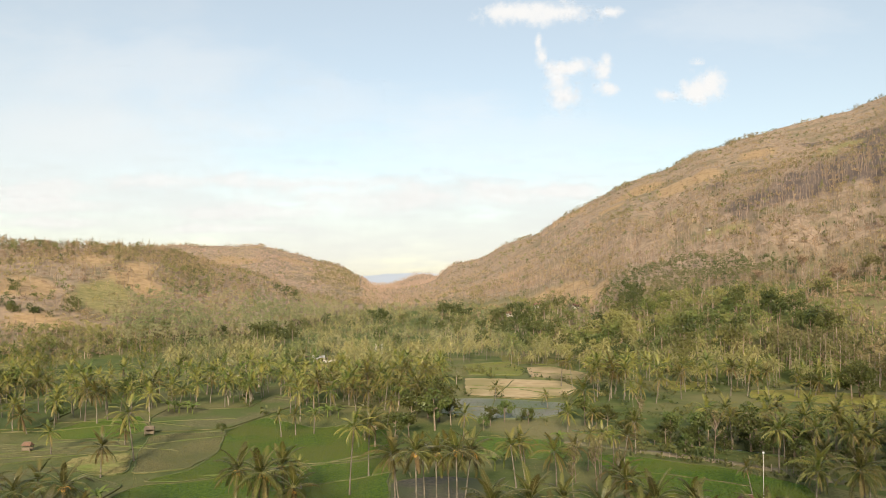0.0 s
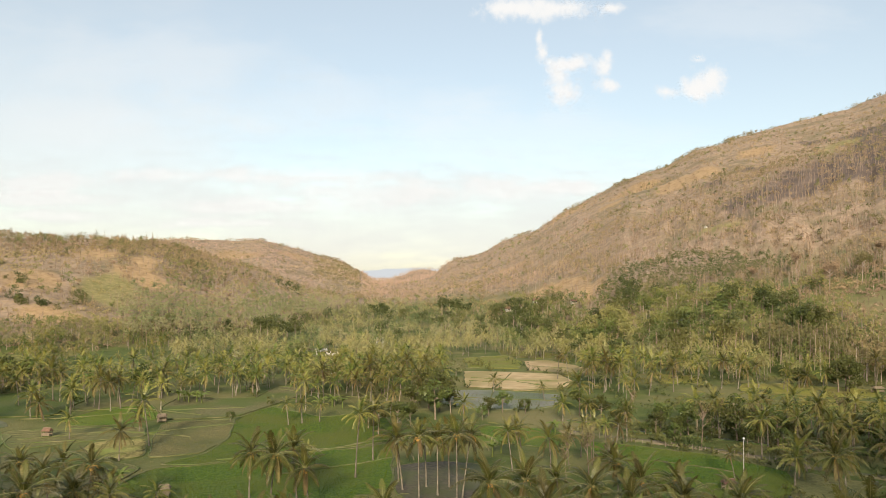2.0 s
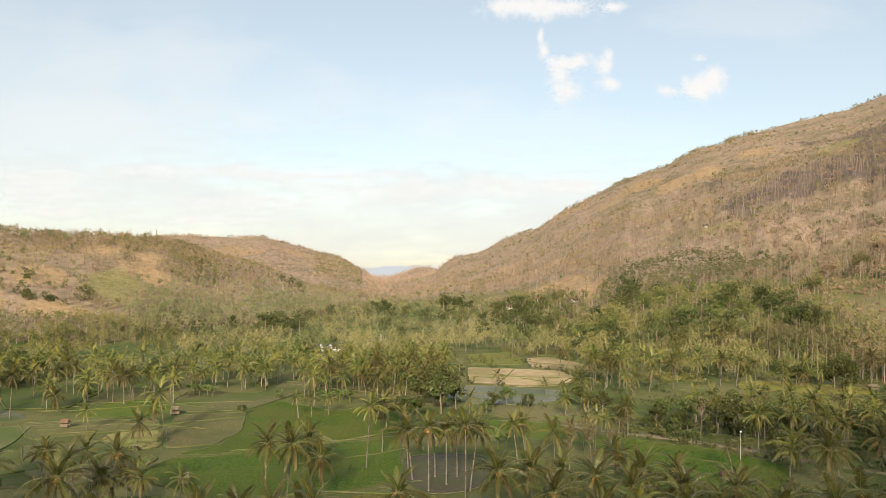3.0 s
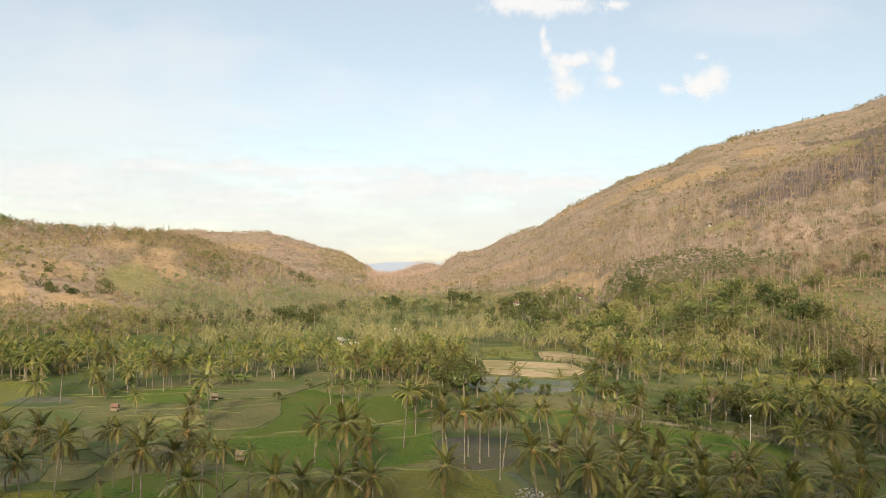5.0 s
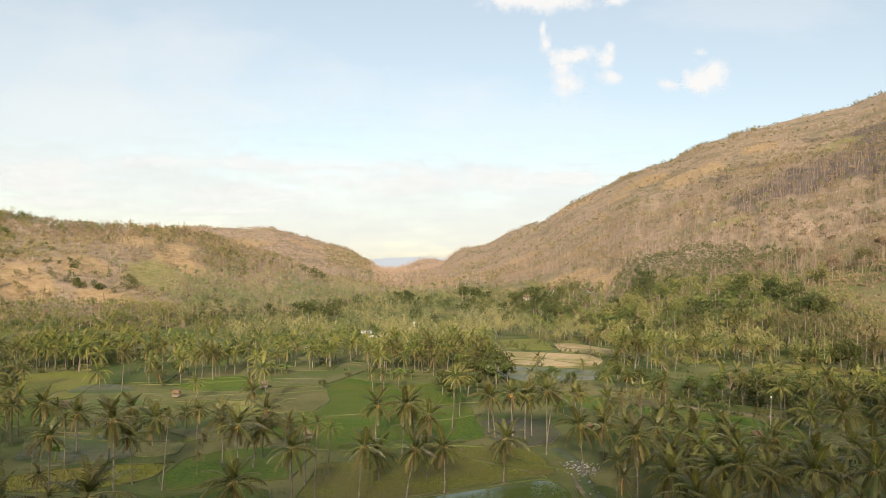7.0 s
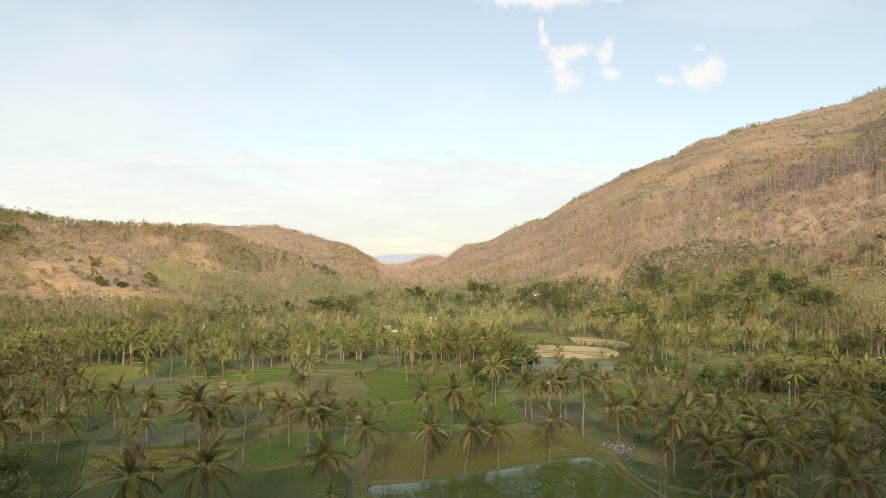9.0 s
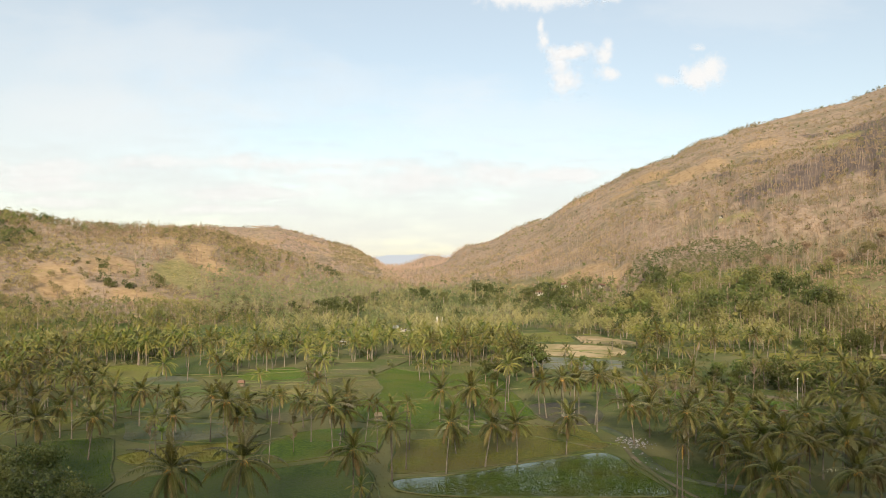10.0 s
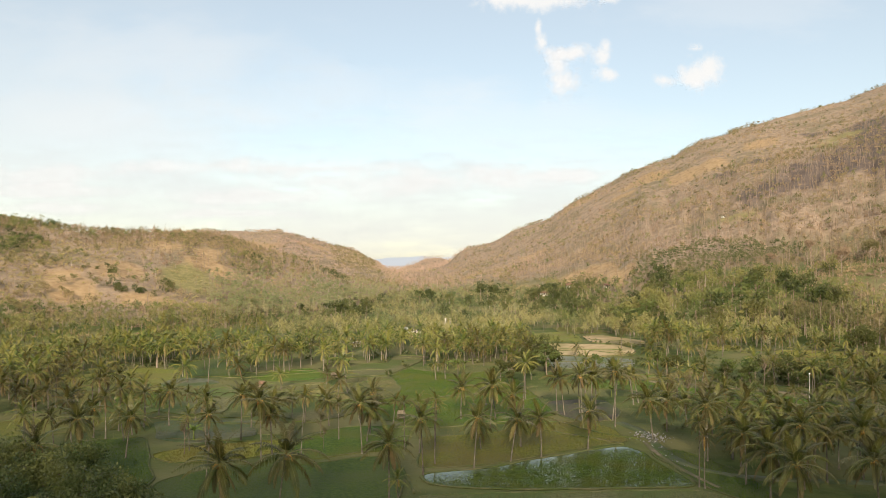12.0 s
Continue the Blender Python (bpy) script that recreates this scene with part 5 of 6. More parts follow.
slope_mass("dry_scrub", SHRUBS, 4500, LEFT_AZ, (380, 1750), lambda s, x, y: 0.7 + 0.5 * clumps(x, y, 0.03, 53) - timber_zone(s, x, y), (0.7, 1.8), [M["leaf_dry"]], "brown dry scrub on the hill", "scrub")
slope_mass("green_scrub", SHRUBS, 5000, RIGHT, (300, 1400), lambda s, x, y: 0.62 - 0.5 * s + 1.1 * clumps(x, y, 0.014, 54), (0.9, 2.2), [M["leaf_teak"]], "olive green scrub among dry trees", "scrub")
slope_mass("green_scrub", SHRUBS, 2200, LEFT_AZ, (360, 1700), lambda s, x, y: 0.45 - 0.2 * s + 0.7 * clumps(x, y, 0.02, 55) - 0.5 * timber_zone(s, x, y), (0.8, 2.2), [M["leaf_teak"]], "olive green scrub on the hill", "scrub")
slope_mass("green_wood", LEAFY, 4800, (5, 34), (300, 620), lambda s, x, y: 1.5 - 7.5 * s + 0.6 * clumps(x, y, 0.02, 56) - np.clip((AZ(x, y) - 22) / 7, 0, 0.75), (0.7, 1.25), [M["bark_pale"], M["leaf_far"]], "green woods at the foot of the mountain", "woods", 3.9)
slope_mass("green_wood", PLANTATION, 6500, (10, 30), (405, 570), lambda s, x, y: ring_spot(18.6, 496, x, y, 5.8, 40), (0.65, 0.95), [M["bark_pale"], M["timber"]], "green plantation on the lower mountain slope", "woods", 2.8)
slope_mass("green_wood", PLANTATION, 8500, (-27, -5), (390, 660), lambda s, x, y: (1.9 - 4.2 * s + 0.4 * clumps(x, y, 0.02, 57)) * np.clip((AZ(x, y) + 25 + 2.5 * clumps(x, y, 0.03, 64)) / 3, 0, 1), (0.7, 1.1), [M["bark_pale"], M["plantation"]], "green plantation trees with pale stems at the foot of the hill", "woods", 3.0)


def stem_tree(seed):
    """A planted tree with a long straight pale stem and a small high crown."""
    q = np.random.default_rng(seed)
    h = q.uniform(10.0, 13.0)
    line = trunk_line(h, q.uniform(0, 0.5), seed, 3)
    cs = [line[-1] * (1, 1, q.uniform(0.55, 1.0)) + q.normal(0, 0.9, 3) for _ in range(8)]
    return join(tube(line, (0.14, 0.11, 0.07), 4, 0), leaves(q, cs, q.uniform(0.8, 1.5, 8), 150, 0.42, 1, 0.6, True))


STEMS = [stem_tree(k + 330) for k in range(6)]
for count, az0, az1, r0, r1 in ((380, 23.4, 28.4, 316, 340), (260, 28.4, 34, 296, 330)):
    q = np.random.default_rng(count)
    x, y = sparse(*places(q, count, az0, az1, r0, r1, None), 2.6)
    scatter("stem_wood", STEMS, np.stack([x, y, land(x, y)[0] - 0.2], -1), q.uniform(0.75, 1.1, len(x)), q.uniform(0, 6.28, len(x)), [M["bark_pale"], M["leaf_teak"]], "planted trees with straight pale stems below the mountain", "woods")
slope_mass("bare_wood", BARE_TREES, 1700, (21, 34), (318, 560), lambda s, x, y: np.clip((AZ(x, y) - 23) / 6, 0, 1) * (0.8 + 0.4 * clumps(x, y, 0.03, 65)), (0.7, 1.05), [M["bark"], M["leaf_dry"]], "tall leafless trees with pale stems at the mountain's foot", "woods", 2.6)
slope_mass("dry_scrub", SHRUBS, 1300, (21, 34), (318, 560), lambda s, x, y: np.clip((AZ(x, y) - 23) / 6, 0, 1), (0.8, 1.7), [M["leaf_dry"]], "dry brown scrub under leafless trees", "scrub")
slope_mass("dark_scrub", SHRUBS, 2600, RIGHT, (560, 1350), lambda s, x, y: 0.1 + 1.2 * clumps(x, y, 0.05, 82), (0.8, 2.0), [M["leaf_deep"]], "dark green scrub in bands on the mountain", "scrub")
slope_mass("green_wood", LEAFY, 900, (-42, -5), (400, 740), lambda s, x, y: 0.25 + 1.2 * clumps(x, y, 0.03, 58), (0.5, 1.1), [M["bark_pale"], M["leaf_far"]], "single green trees on the dry hill", "woods", 6)
slope_mass("green_wood", LEAFY, 1500, RIGHT, (560, 1300), lambda s, x, y: 0.12 + 1.1 * clumps(x, y, 0.035, 59), (0.5, 1.1), [M["bark_pale"], M["leaf_far"]], "single green trees on the mountain", "woods", 6)
x, y = sparse(*places(rng, 1500, -22, 22, 250, 720, lambda x, y, q: (land(x, y)[1] < 0.07) & (wave(x, y, 0.03, 61) + np.clip((np.hypot(x, y) - 400) / 250, -0.4, 1) > q.uniform(-0.3, 1.0, len(x)))), 5.0)
scatter("green_wood", LEAFY, np.stack([x, y, land(x, y)[0] - 0.1], -1), rng.uniform(0.6, 1.15, len(x)), rng.uniform(0, 6.28, len(x)), [M["bark_pale"], M["leaf_hazed"]], "green trees mixed with palms along the valley", "woods")


slope_mass("bare_wood", FAINT_TREES, 1500, (-6, 1.2), (1480, 1760), lambda s, x, y: 0.9 + 0 * s, (0.7, 1.3), [M["twigs"], M["twigs"]], "leafless trees on the far knoll, paled pink for haze", "woods")
slope_mass("dry_scrub", SHRUBS, 700, (-6, 1.2), (1480, 1760), lambda s, x, y: 0.8 + 0 * s, (1.0, 2.2), [M["twigs"]], "dry scrub on the far knoll, paled pink for haze", "scrub")
slope_mass("crest_wood", LEAFY, 1300, (-42, -17), (560, 790), lambda s, x, y: (s > 0.7) * (0.75 + 0.5 * clumps(x, y, 0.04, 83)), (0.45, 1.0), [M["bark_pale"], M["leaf_teak"]], "olive trees below the hill's crest", "woods", 4.0)
slope_mass("crest_wood", LEAFY, 2000, (-42, -17), (560, 790), lambda s, x, y: (s > 0.72) * (0.6 + 0.6 * clumps(x, y, 0.05, 84)), (0.45, 1.0), [M["bark_pale"], M["leaf_dry"]], "brown half-leafless trees below the hill's crest", "woods", 4.0)
slope_mass("dry_scrub", SHRUBS, 2600, (-25, -4), (940, 1720), lambda s, x, y: 0.7 + 0.6 * clumps(x, y, 0.012, 78), (1.2, 2.8), [M["twigs"]], "dry scrub on the far hill, paled pink for haze", "scrub")
slope_mass("green_scrub", SHRUBS, 900, (-25, -4), (940, 1720), lambda s, x, y: 0.3 + 1.2 * clumps(x, y, 0.01, 79), (1.2, 2.8), [M["leaf_teak"]], "olive scrub in patches on the far hill", "scrub")
slope_mass("green_scrub", SHRUBS, 1500, (-9.6, -6.2), (1120, 1720), lambda s, x, y: 0.8 + 0.5 * clumps(x, y, 0.02, 66), (1.0, 2.2), [M["leaf_teak"]], "grey-green scrub on the far hill", "scrub")
slope_mass("straw_scrub", SHRUBS, 9000, (-42, -11), (390, 790), lambda s, x, y: (0.5 + 0.9 * clumps(x, y, 0.035, 85)) * (s > 0.08), (0.5, 1.5), [M["leaf_straw"]], "golden dry scrub and tall grass on the hill", "scrub", 2.0)
x, y = sparse(*places(rng, 9000, -40, -19, 400, 680, lambda x, y, q: (land(x, y)[1] > 0.1) & (wave(x, y, 0.05, 87) > q.uniform(-0.7, 0.6, len(x)))), 1.6)
scatter("straw_scrub", TUFTS, np.stack([x, y, land(x, y)[0] - 0.2], -1), rng.uniform(0.25, 0.75, len(x)), rng.uniform(0, 6.28, len(x)), [M["leaf_straw"]], "golden tufts of dry grass on the bare slope", "grass")
slope_mass("green_wood", LEAFY, 1300, (-42, -21), (385, 450), lambda s, x, y: (0.75 + 0.6 * clumps(x, y, 0.03, 88)) * (s < 0.2), (0.55, 1.05), [M["bark_pale"], M["leaf_far"]], "green trees along the foot of the dry hill", "woods", 4.2)
slope_mass("straw_wood", BARE_TREES, 900, (-30, -11), (470, 780), lambda s, x, y: (0.5 + 0.8 * clumps(x, y, 0.04, 86)) * (s > 0.4), (0.9, 1.5), [M["bark_pale"], M["leaf_straw"]], "tall pale half-leafless trees on the hill", "woods", 5.0)
slope_mass("green_wood", LEAFY, 260, (-20.2, -16.8), (570, 640), lambda s, x, y: 0.9 + 0 * s, (0.5, 0.9), [M["bark_pale"], M["leaf_far"]], "green trees in a fold of the dry hill", "woods", 4.5)
slope_mass("green_wood", LEAFY, 60, (-12.4, -10.4), (645, 690), lambda s, x, y: 0.9 + 0 * s, (1.1, 1.6), [M["bark_pale"], M["leaf_deep"]], "tall dark green trees on the spur", "woods", 9.0)


def big_tree(seed):
    """A wide leafy tree with several rounded heads of foliage."""
    q = np.random.default_rng(seed)
    h, w = q.uniform(9, 12), q.uniform(3.2, 4.6)
    line = trunk_line(h * 0.7, 0.5, seed, 3)
    cs = [line[-1] * (1, 1, 0) + (math.cos(k * 2.4) * w * q.uniform(0.2, 0.75), math.sin(k * 2.4) * w * q.uniform(0.2, 0.75), h * q.uniform(0.5, 0.9)) for k in range(11)]
    return join(tube(line, (0.19, 0.15, 0.08), 4, 0), leaves(q, cs, q.uniform(1.1, 2.0, 11), 330, 0.5, 1, 0.75, True))


BIG = [big_tree(s + 170) for s in range(6)]


def foot_clumps(x, y, q):
    s = land(x, y)[1]
    return (s < 0.12) & (wave(x, y, 0.035, 67) + 0.4 * wave(x, y, 0.012, 68) > q.uniform(0.0, 0.7, len(x))) & ~clearing(x, y)


for most, area, m_ in ((95, (4, 27, 330, 500), "leaf_deep"), (70, (4, 27, 330, 480), "leaf_far"), (80, (-24, 8, 330, 620), "leaf_deep"), (40, (-42, -24, 250, 420), "leaf_far"), (60, (-32, 12, 205, 340), "leaf_far"), (30, (-32, 12, 205, 340), "leaf_deep"), (28, (15, 34, 225, 330), "leaf_deep")):
    x, y = sparse(*places(rng, most * 6, *area, foot_clumps, True), 7.0)
    x, y = x[:most], y[:most]
    scatter("green_wood", BIG, np.stack([x, y, land(x, y)[0] - 0.1], -1), rng.uniform(0.55, 1.15, len(x)), rng.uniform(0, 6.28, len(x)), [M["bark_pale"], M[m_]], "wide leafy trees in clumps between the palm groves", "woods")
for az, r, m_ in ((10.6, 384, "leaf_far"), (12.0, 380, "leaf_far"), (12.8, 392, "leaf_far"), (12.3, 416, "leaf_deep"), (15.8, 420, "leaf_far"), (7.6, 452, "leaf_deep"), (18.1, 372, "leaf_far"), (20.8, 394, "leaf_far"), (4.0, 556, "leaf_deep"), (23.6, 388, "leaf_deep"), (14.2, 450, "leaf_deep"),
                  (26.3, 352, "leaf_deep"), (21.3, 338, "leaf_deep"), (6.3, 520, "leaf_deep"), (1.0, 590, "leaf_deep"), (-4.5, 560, "leaf_deep"), (-12.0, 430, "leaf_deep"), (17.0, 345, "leaf_deep")):
    t, d = np.radians(az + rng.normal(0, 0.9, 9)), r + rng.normal(0, 7, 9)
    x, y = sparse(d * np.sin(t), d * np.cos(t), 3.5)
    scatter("tree_clump", BIG, np.stack([x, y, land(x, y)[0] - 0.3], -1), rng.uniform(0.95, 1.5, len(x)), rng.uniform(0, 6.28, len(x)), [M["bark_pale"], M[m_]], "clump of wide dense green trees at the slope's foot", "woods")
# dark green thickets on the bare hill
for az, r, n in ((-26.1, 502, 5), (-25.7, 484, 4), (-27.8, 475, 8), (-29.3, 485, 7), (-30.3, 537, 4), (-29.1, 530, 4), (-17.9, 714, 3), (-11.1, 718, 7), (-14.8, 690, 4), (-18.2, 640, 5)):
    t, d = np.radians(az + rng.normal(0, 0.35, n)), r + rng.normal(0, 5, n)
    x, y = d * np.sin(t), d * np.cos(t)
    scatter("thicket", BIG, np.stack([x, y, land(x, y)[0] - 2.6], -1), rng.uniform(0.5, 0.8, n), rng.uniform(0, 6.28, n), [M["bark_pale"], M["leaf_deep"]], "dark green thicket on the dry hill", "woods")


for name, area, n, m_ in (("thicket", (-37.5, -32.5, 590, 720), 70, "leaf_far"), ("thicket", (-40, -30.5, 420, 600), 45, "leaf_teak"), ("thicket", (-36.5, -33.0, 600, 720), 30, "leaf_deep")):
    x, y = sparse(*places(rng, n * 3, *area, None, True), 5.0)
    x, y = x[:n], y[:n]
    scatter(name, BIG, np.stack([x, y, land(x, y)[0] - 1.5], -1), rng.uniform(0.5, 1.0, len(x)), rng.uniform(0, 6.28, len(x)), [M["bark_pale"], M[m_]], "trees growing over the hill's shoulder", "woods")


def undergrowth(x, y, q):
    return (land(x, y)[1] < 0.05) & (wave(x, y, 0.05, 63) + 0.4 * (x > 35) + 0.3 * (y > 200) > q.uniform(-0.1, 0.9, len(x))) & ~(clearing(x, y) & (y < 200))


for count, most, area in ((3200, 1100, (-45, 38, 90, 330)), (900, 320, (14, 38, 66, 210))):
    x, y = sparse(*places(rng, count, *area, undergrowth, True), 2.4)
    x, y = x[:most], y[:most]
    scatter("undergrowth", SHRUBS, np.stack([x, y, land(x, y)[0] - 0.1], -1), rng.uniform(0.7, 1.6, len(x)), rng.uniform(0, 6.28, len(x)), [M["leaf_deep"]], "green undergrowth and weeds between the palms", "undergrowth")


def ridge_trees(table, az0, az1, count, size, mats, templates, label, seed):
    """Trees standing along a skyline."""
    q = np.random.default_rng(seed)
    az = q.uniform(az0, az1, count)
    az = az[wave(az * 40, az * 0, 0.08, seed) > q.uniform(-0.8, 0.5, len(az))]
    r = np.interp(az, table[:, 0], table[:, 2]) + 6 - 60 * q.uniform(0, 1, len(az)) ** 2
    x_, y_ = r * np.sin(np.radians(az)), r * np.cos(np.radians(az))
    tall = q.uniform(*size, len(az))
    P = np.stack([x_, y_, land(x_, y_)[0] - 2.4 * tall], -1)
    scatter("skyline_trees", templates, P, tall, q.uniform(0, 6.28, len(az)), mats, label, "woods")


ridge_trees(LEFT, -41, -31, 150, (0.9, 1.5), [M["bark_pale"], M["leaf_far"]], LEAFY, "dense trees on the hill's knoll", 96)
ridge_trees(LEFT, -41, -18, 240, (0.5, 1.35), [M["bark_pale"], M["leaf_teak"]], LEAFY, "olive trees along the hill's crest", 97)
ridge_trees(LEFT, -41, -18, 200, (0.6, 1.4), [M["bark_pale"], M["leaf_far"]], LEAFY, "scattered leafy trees along the hill's crest", 91)
ridge_trees(LEFT, -41, -12, 320, (0.6, 1.3), [M["bark_pale"], M["leaf_dry"]], BARE_TREES, "bare trees along the hill's crest", 92)
ridge_trees(LEFT, -27, -18.5, 46, (1.0, 1.6), [M["bark_pale"], M["leaf_straw"]], BARE_TREES, "tall pale trees standing out on the hill's crest", 98)
ridge_trees(LEFT, -30, -19, 34, (0.9, 1.3), [M["bark_pale"], M["leaf_far"]], LEAFY, "tall leafy trees standing out on the hill's crest", 99)
ridge_trees(LEFT, -19, -8, 110, (0.5, 0.9), [M["bark_pale"], M["leaf_far"]], LEAFY, "green trees along the spur of the hill", 95)
ridge_trees(MOUNTAIN, 0, 33, 420, (0.3, 0.8), [M["bark_pale"], M["leaf_far"]], LEAFY, "small trees along the mountain's crest", 93)
for az0, az1, n in ((15.4, 16.4, 16), (17.0, 19.0, 60), (19.2, 22.4, 90), (12.4, 13.4, 16), (4.4, 6.6, 50), (0.8, 1.6, 12), (9.0, 10.0, 14), (28.0, 31.0, 40)):
    ridge_trees(MOUNTAIN, az0, az1, n, (0.7, 1.35), [M["bark_pale"], M["leaf_teak"]], LEAFY, "clump of olive trees on the mountain's crest", 100 + n)
ridge_trees(LEFT_FAR, -24, -5, 240, (0.6, 1.0), [M["bark_pale"], M["leaf_teak"]], LEAFY, "small trees along the far hill's crest", 94)


# ---- huts, houses, pole, stones ----
def box(bm, x0, x1, y0, y1, z0, z1):
    r = bmesh.ops.create_cube(bm, size=1.0, matrix=Matrix.Translation(((x0 + x1) / 2, (y0 + y1) / 2, (z0 + z1) / 2)) @ Matrix.Diagonal((x1 - x0, y1 - y0, z1 - z0, 1)))
    return r["verts"]


def gable(bm, w, d, z, rise_, over=0.25, thick=0.08, hip=0.25):
    """A pitched roof shell with eaves over a w by d plan; ridge along x."""
    x, y = w / 2 + over, d / 2 + over
    outer = [(-x, -y, z), (x, -y, z), (x, y, z), (-x, y, z), (-x + hip, 0, z + rise_), (x - hip, 0, z + rise_)]
    v = [bm.verts.new(p) for p in outer]
    u = [bm.verts.new((p[0] * 0.98, p[1] * 0.98, p[2] - thick)) for p in outer]
    for q in ((0, 1, 5, 4), (2, 3, 4, 5), (1, 2, 5), (3, 0, 4)):
        bm.faces.new([v[k] for k in q])
        bm.faces.new([u[k] for k in reversed(q)])
    for k in range(4):
        bm.faces.new((v[k], u[k], u[(k + 1) % 4], v[(k + 1) % 4]))


def hut(x, y, turn, w, d, roof, label):
    """A small open field hut: four posts, a raised floor, half-high walls and a pitched roof."""
    keys = [k for k in ALL if not free_of_fields(np.array([float(x)]), np.array([float(y)]), [k])[0]]
    z = max([LEVEL[k] for k in keys] + [GROUND_Z(x, y)])
    root = empty("field_hut", pose(x, y, z, 0, 0, turn) @ Matrix.Scale(0.78, 4), label, "hut", "field huts")
    for sx in (-1, 1):
        for sy in (-1, 1):
            bm = bmesh.new()
            box(bm, sx * w / 2 - 0.06, sx * w / 2 + 0.06, sy * d / 2 - 0.06, sy * d / 2 + 0.06, -0.2, 1.9)
            part("post", bm, M["bamboo"], root)
    bm = bmesh.new()
    box(bm, -w / 2, w / 2, -d / 2, d / 2, 0.5, 0.6)
    part("floor_board", bm, M["bamboo"], root)
    for y0 in (-d / 2, d / 2):
        bm = bmesh.new()
        box(bm, -w / 2 + 0.07, w / 2 - 0.07, y0 - 0.02, y0 + 0.02, 0.6, 1.25)
        panel = part("side_panel", bm, M["bamboo"], root, "woven bamboo panel")
        bm = bmesh.new()
        box(bm, -w / 2 + 0.05, w / 2 - 0.05, y0 - 0.04, y0 + 0.04, 1.25, 1.32)
        part("rail", bm, M["bark"], panel)
    bm = bmesh.new()
    gable(bm, w, d, 1.85, 0.85)
    cover_ = part("roof", bm, roof, root)
    v, f, i = tube([(-w / 2, 0, 2.7), (0, 0, 2.72), (w / 2, 0, 2.7)], (0.07, 0.08, 0.07), 6)
    child("ridge_pole", mesh_of("ridge_pole", v, f, [M["bark"]], i), cover_)


hut(-46, 120, 8, 2.0, 1.7, M["thatch"], "small field hut with a grey thatched roof in a paddy")
hut(14.6, 132, -12, 1.9, 1.8, M["tile_roof"], "small raised field hut with a red pitched roof")
hut(49, 125.4, 5, 2.4, 1.8, M["tile_roof"], "small field hut with a red-brown roof in a paddy")
hut(-70, 184.5, 15, 2.6, 2.2, M["thatch"], "field hut with a weathered grey roof")
hut(-89, 166, -5, 2.2, 1.6, M["tile_roof"], "low open field hut with a red-brown roof")
hut(139, 239, 20, 4.2, 2.6, M["thatch"], "low open shed with a brown roof beside a dark tree")
hut(-110, 149, 10, 2.2, 1.8, M["thatch"], "small field hut with a grey roof")


def house(x, y, turn, w, d, hgt, roof, label, windows=3):
    """A plain village house: walls, door, windows, pitched roof."""
    root = empty("house", pose(x, y, GROUND_Z(x, y) + 0.1, 0, 0, turn), label, "house", "village houses")
    bm = bmesh.new()
    box(bm, -w / 2, w / 2, -d / 2, d / 2, -0.5, hgt)
    for sx in (-1, 1):
        a_ = [bm.verts.new((sx * w / 2, -d / 2, hgt)), bm.verts.new((sx * w / 2, d / 2, hgt)), bm.verts.new((sx * w / 2, 0, hgt + d * 0.28))]
        bm.faces.new(a_)
    part("wall", bm, M["plaster"], root)
    bm = bmesh.new()
    gable(bm, w, d, hgt, d * 0.3, 0.5, 0.12, 0.0)
    top = part("roof", bm, roof, root)
    v, f, i = tube([(-w / 2 - 0.5, 0, hgt + d * 0.3), (0, 0, hgt + d * 0.3 + 0.02), (w / 2 + 0.5, 0, hgt + d * 0.3)], (0.1, 0.1, 0.1), 6)
    child("ridge_cap", mesh_of("ridge_cap", v, f, [roof], i), top)
    for k in range(windows):
        cx = -w / 2 + w * (k + 0.5) / windows
        door = k == windows // 2
        bm = bmesh.new()
        box(bm, cx - 0.5, cx + 0.5, -d / 2 - 0.04, -d / 2 + 0.02, 0.0 if door else 0.9, 2.05)
        hole = part("door" if door else "window", bm, M["dark"], root)
        bm = bmesh.new()
        z0 = 0.0 if door else 0.9
        for x0, x1, z1, z2 in ((-0.6, -0.5, z0, 2.15), (0.5, 0.6, z0, 2.15), (-0.5, 0.5, 2.05, 2.15)):
            box(bm, cx + x0, cx + x1, -d / 2 - 0.07, -d / 2 + 0.02, z1, z2)
        part("door_frame" if door else "window_frame", bm, M["bark"], hole)


house(-56, 347, 12, 4.4, 4, 1.9, M["metal_roof"], "white walled village house with a pale roof", 3)
house(-73, 281, -10, 2.6, 2.2, 1.5, M["metal_roof"], "small white house with a pale metal roof", 2)
house(-49.5, 347.5, 8, 7.5, 2.6, 0.9, M["metal_roof"], "long low white walled building", 5)
house(-39, 277, 0, 6, 4, 2.2, M["tile_roof"], "low house with a brown tiled roof among palms", 3)
house(51, 566, 20, 8, 5, 2.2, M["tile_roof"], "long village house with a brown roof below the mountain", 4)
house(60, 556, -15, 7, 5, 2.6, M["tile_roof"], "village house with a brown roof below the mountain", 4)
house(87, 503, 10, 3.4, 3, 2.0, M["tile_roof"], "small white walled house with a brown roof at the woods' edge", 3)
house(70, 562, 5, 6, 5, 2.6, M["tile_roof"], "brown roofed village house under trees", 3)
house(-66, 356, -20, 5, 4, 1.6, M["thatch"], "grey roofed house among the palms", 1)
house(201, 577, 20, 2.4, 2.0, 1.4, M["thatch"], "lone hut with a grey roof on the mountain slope", 2)

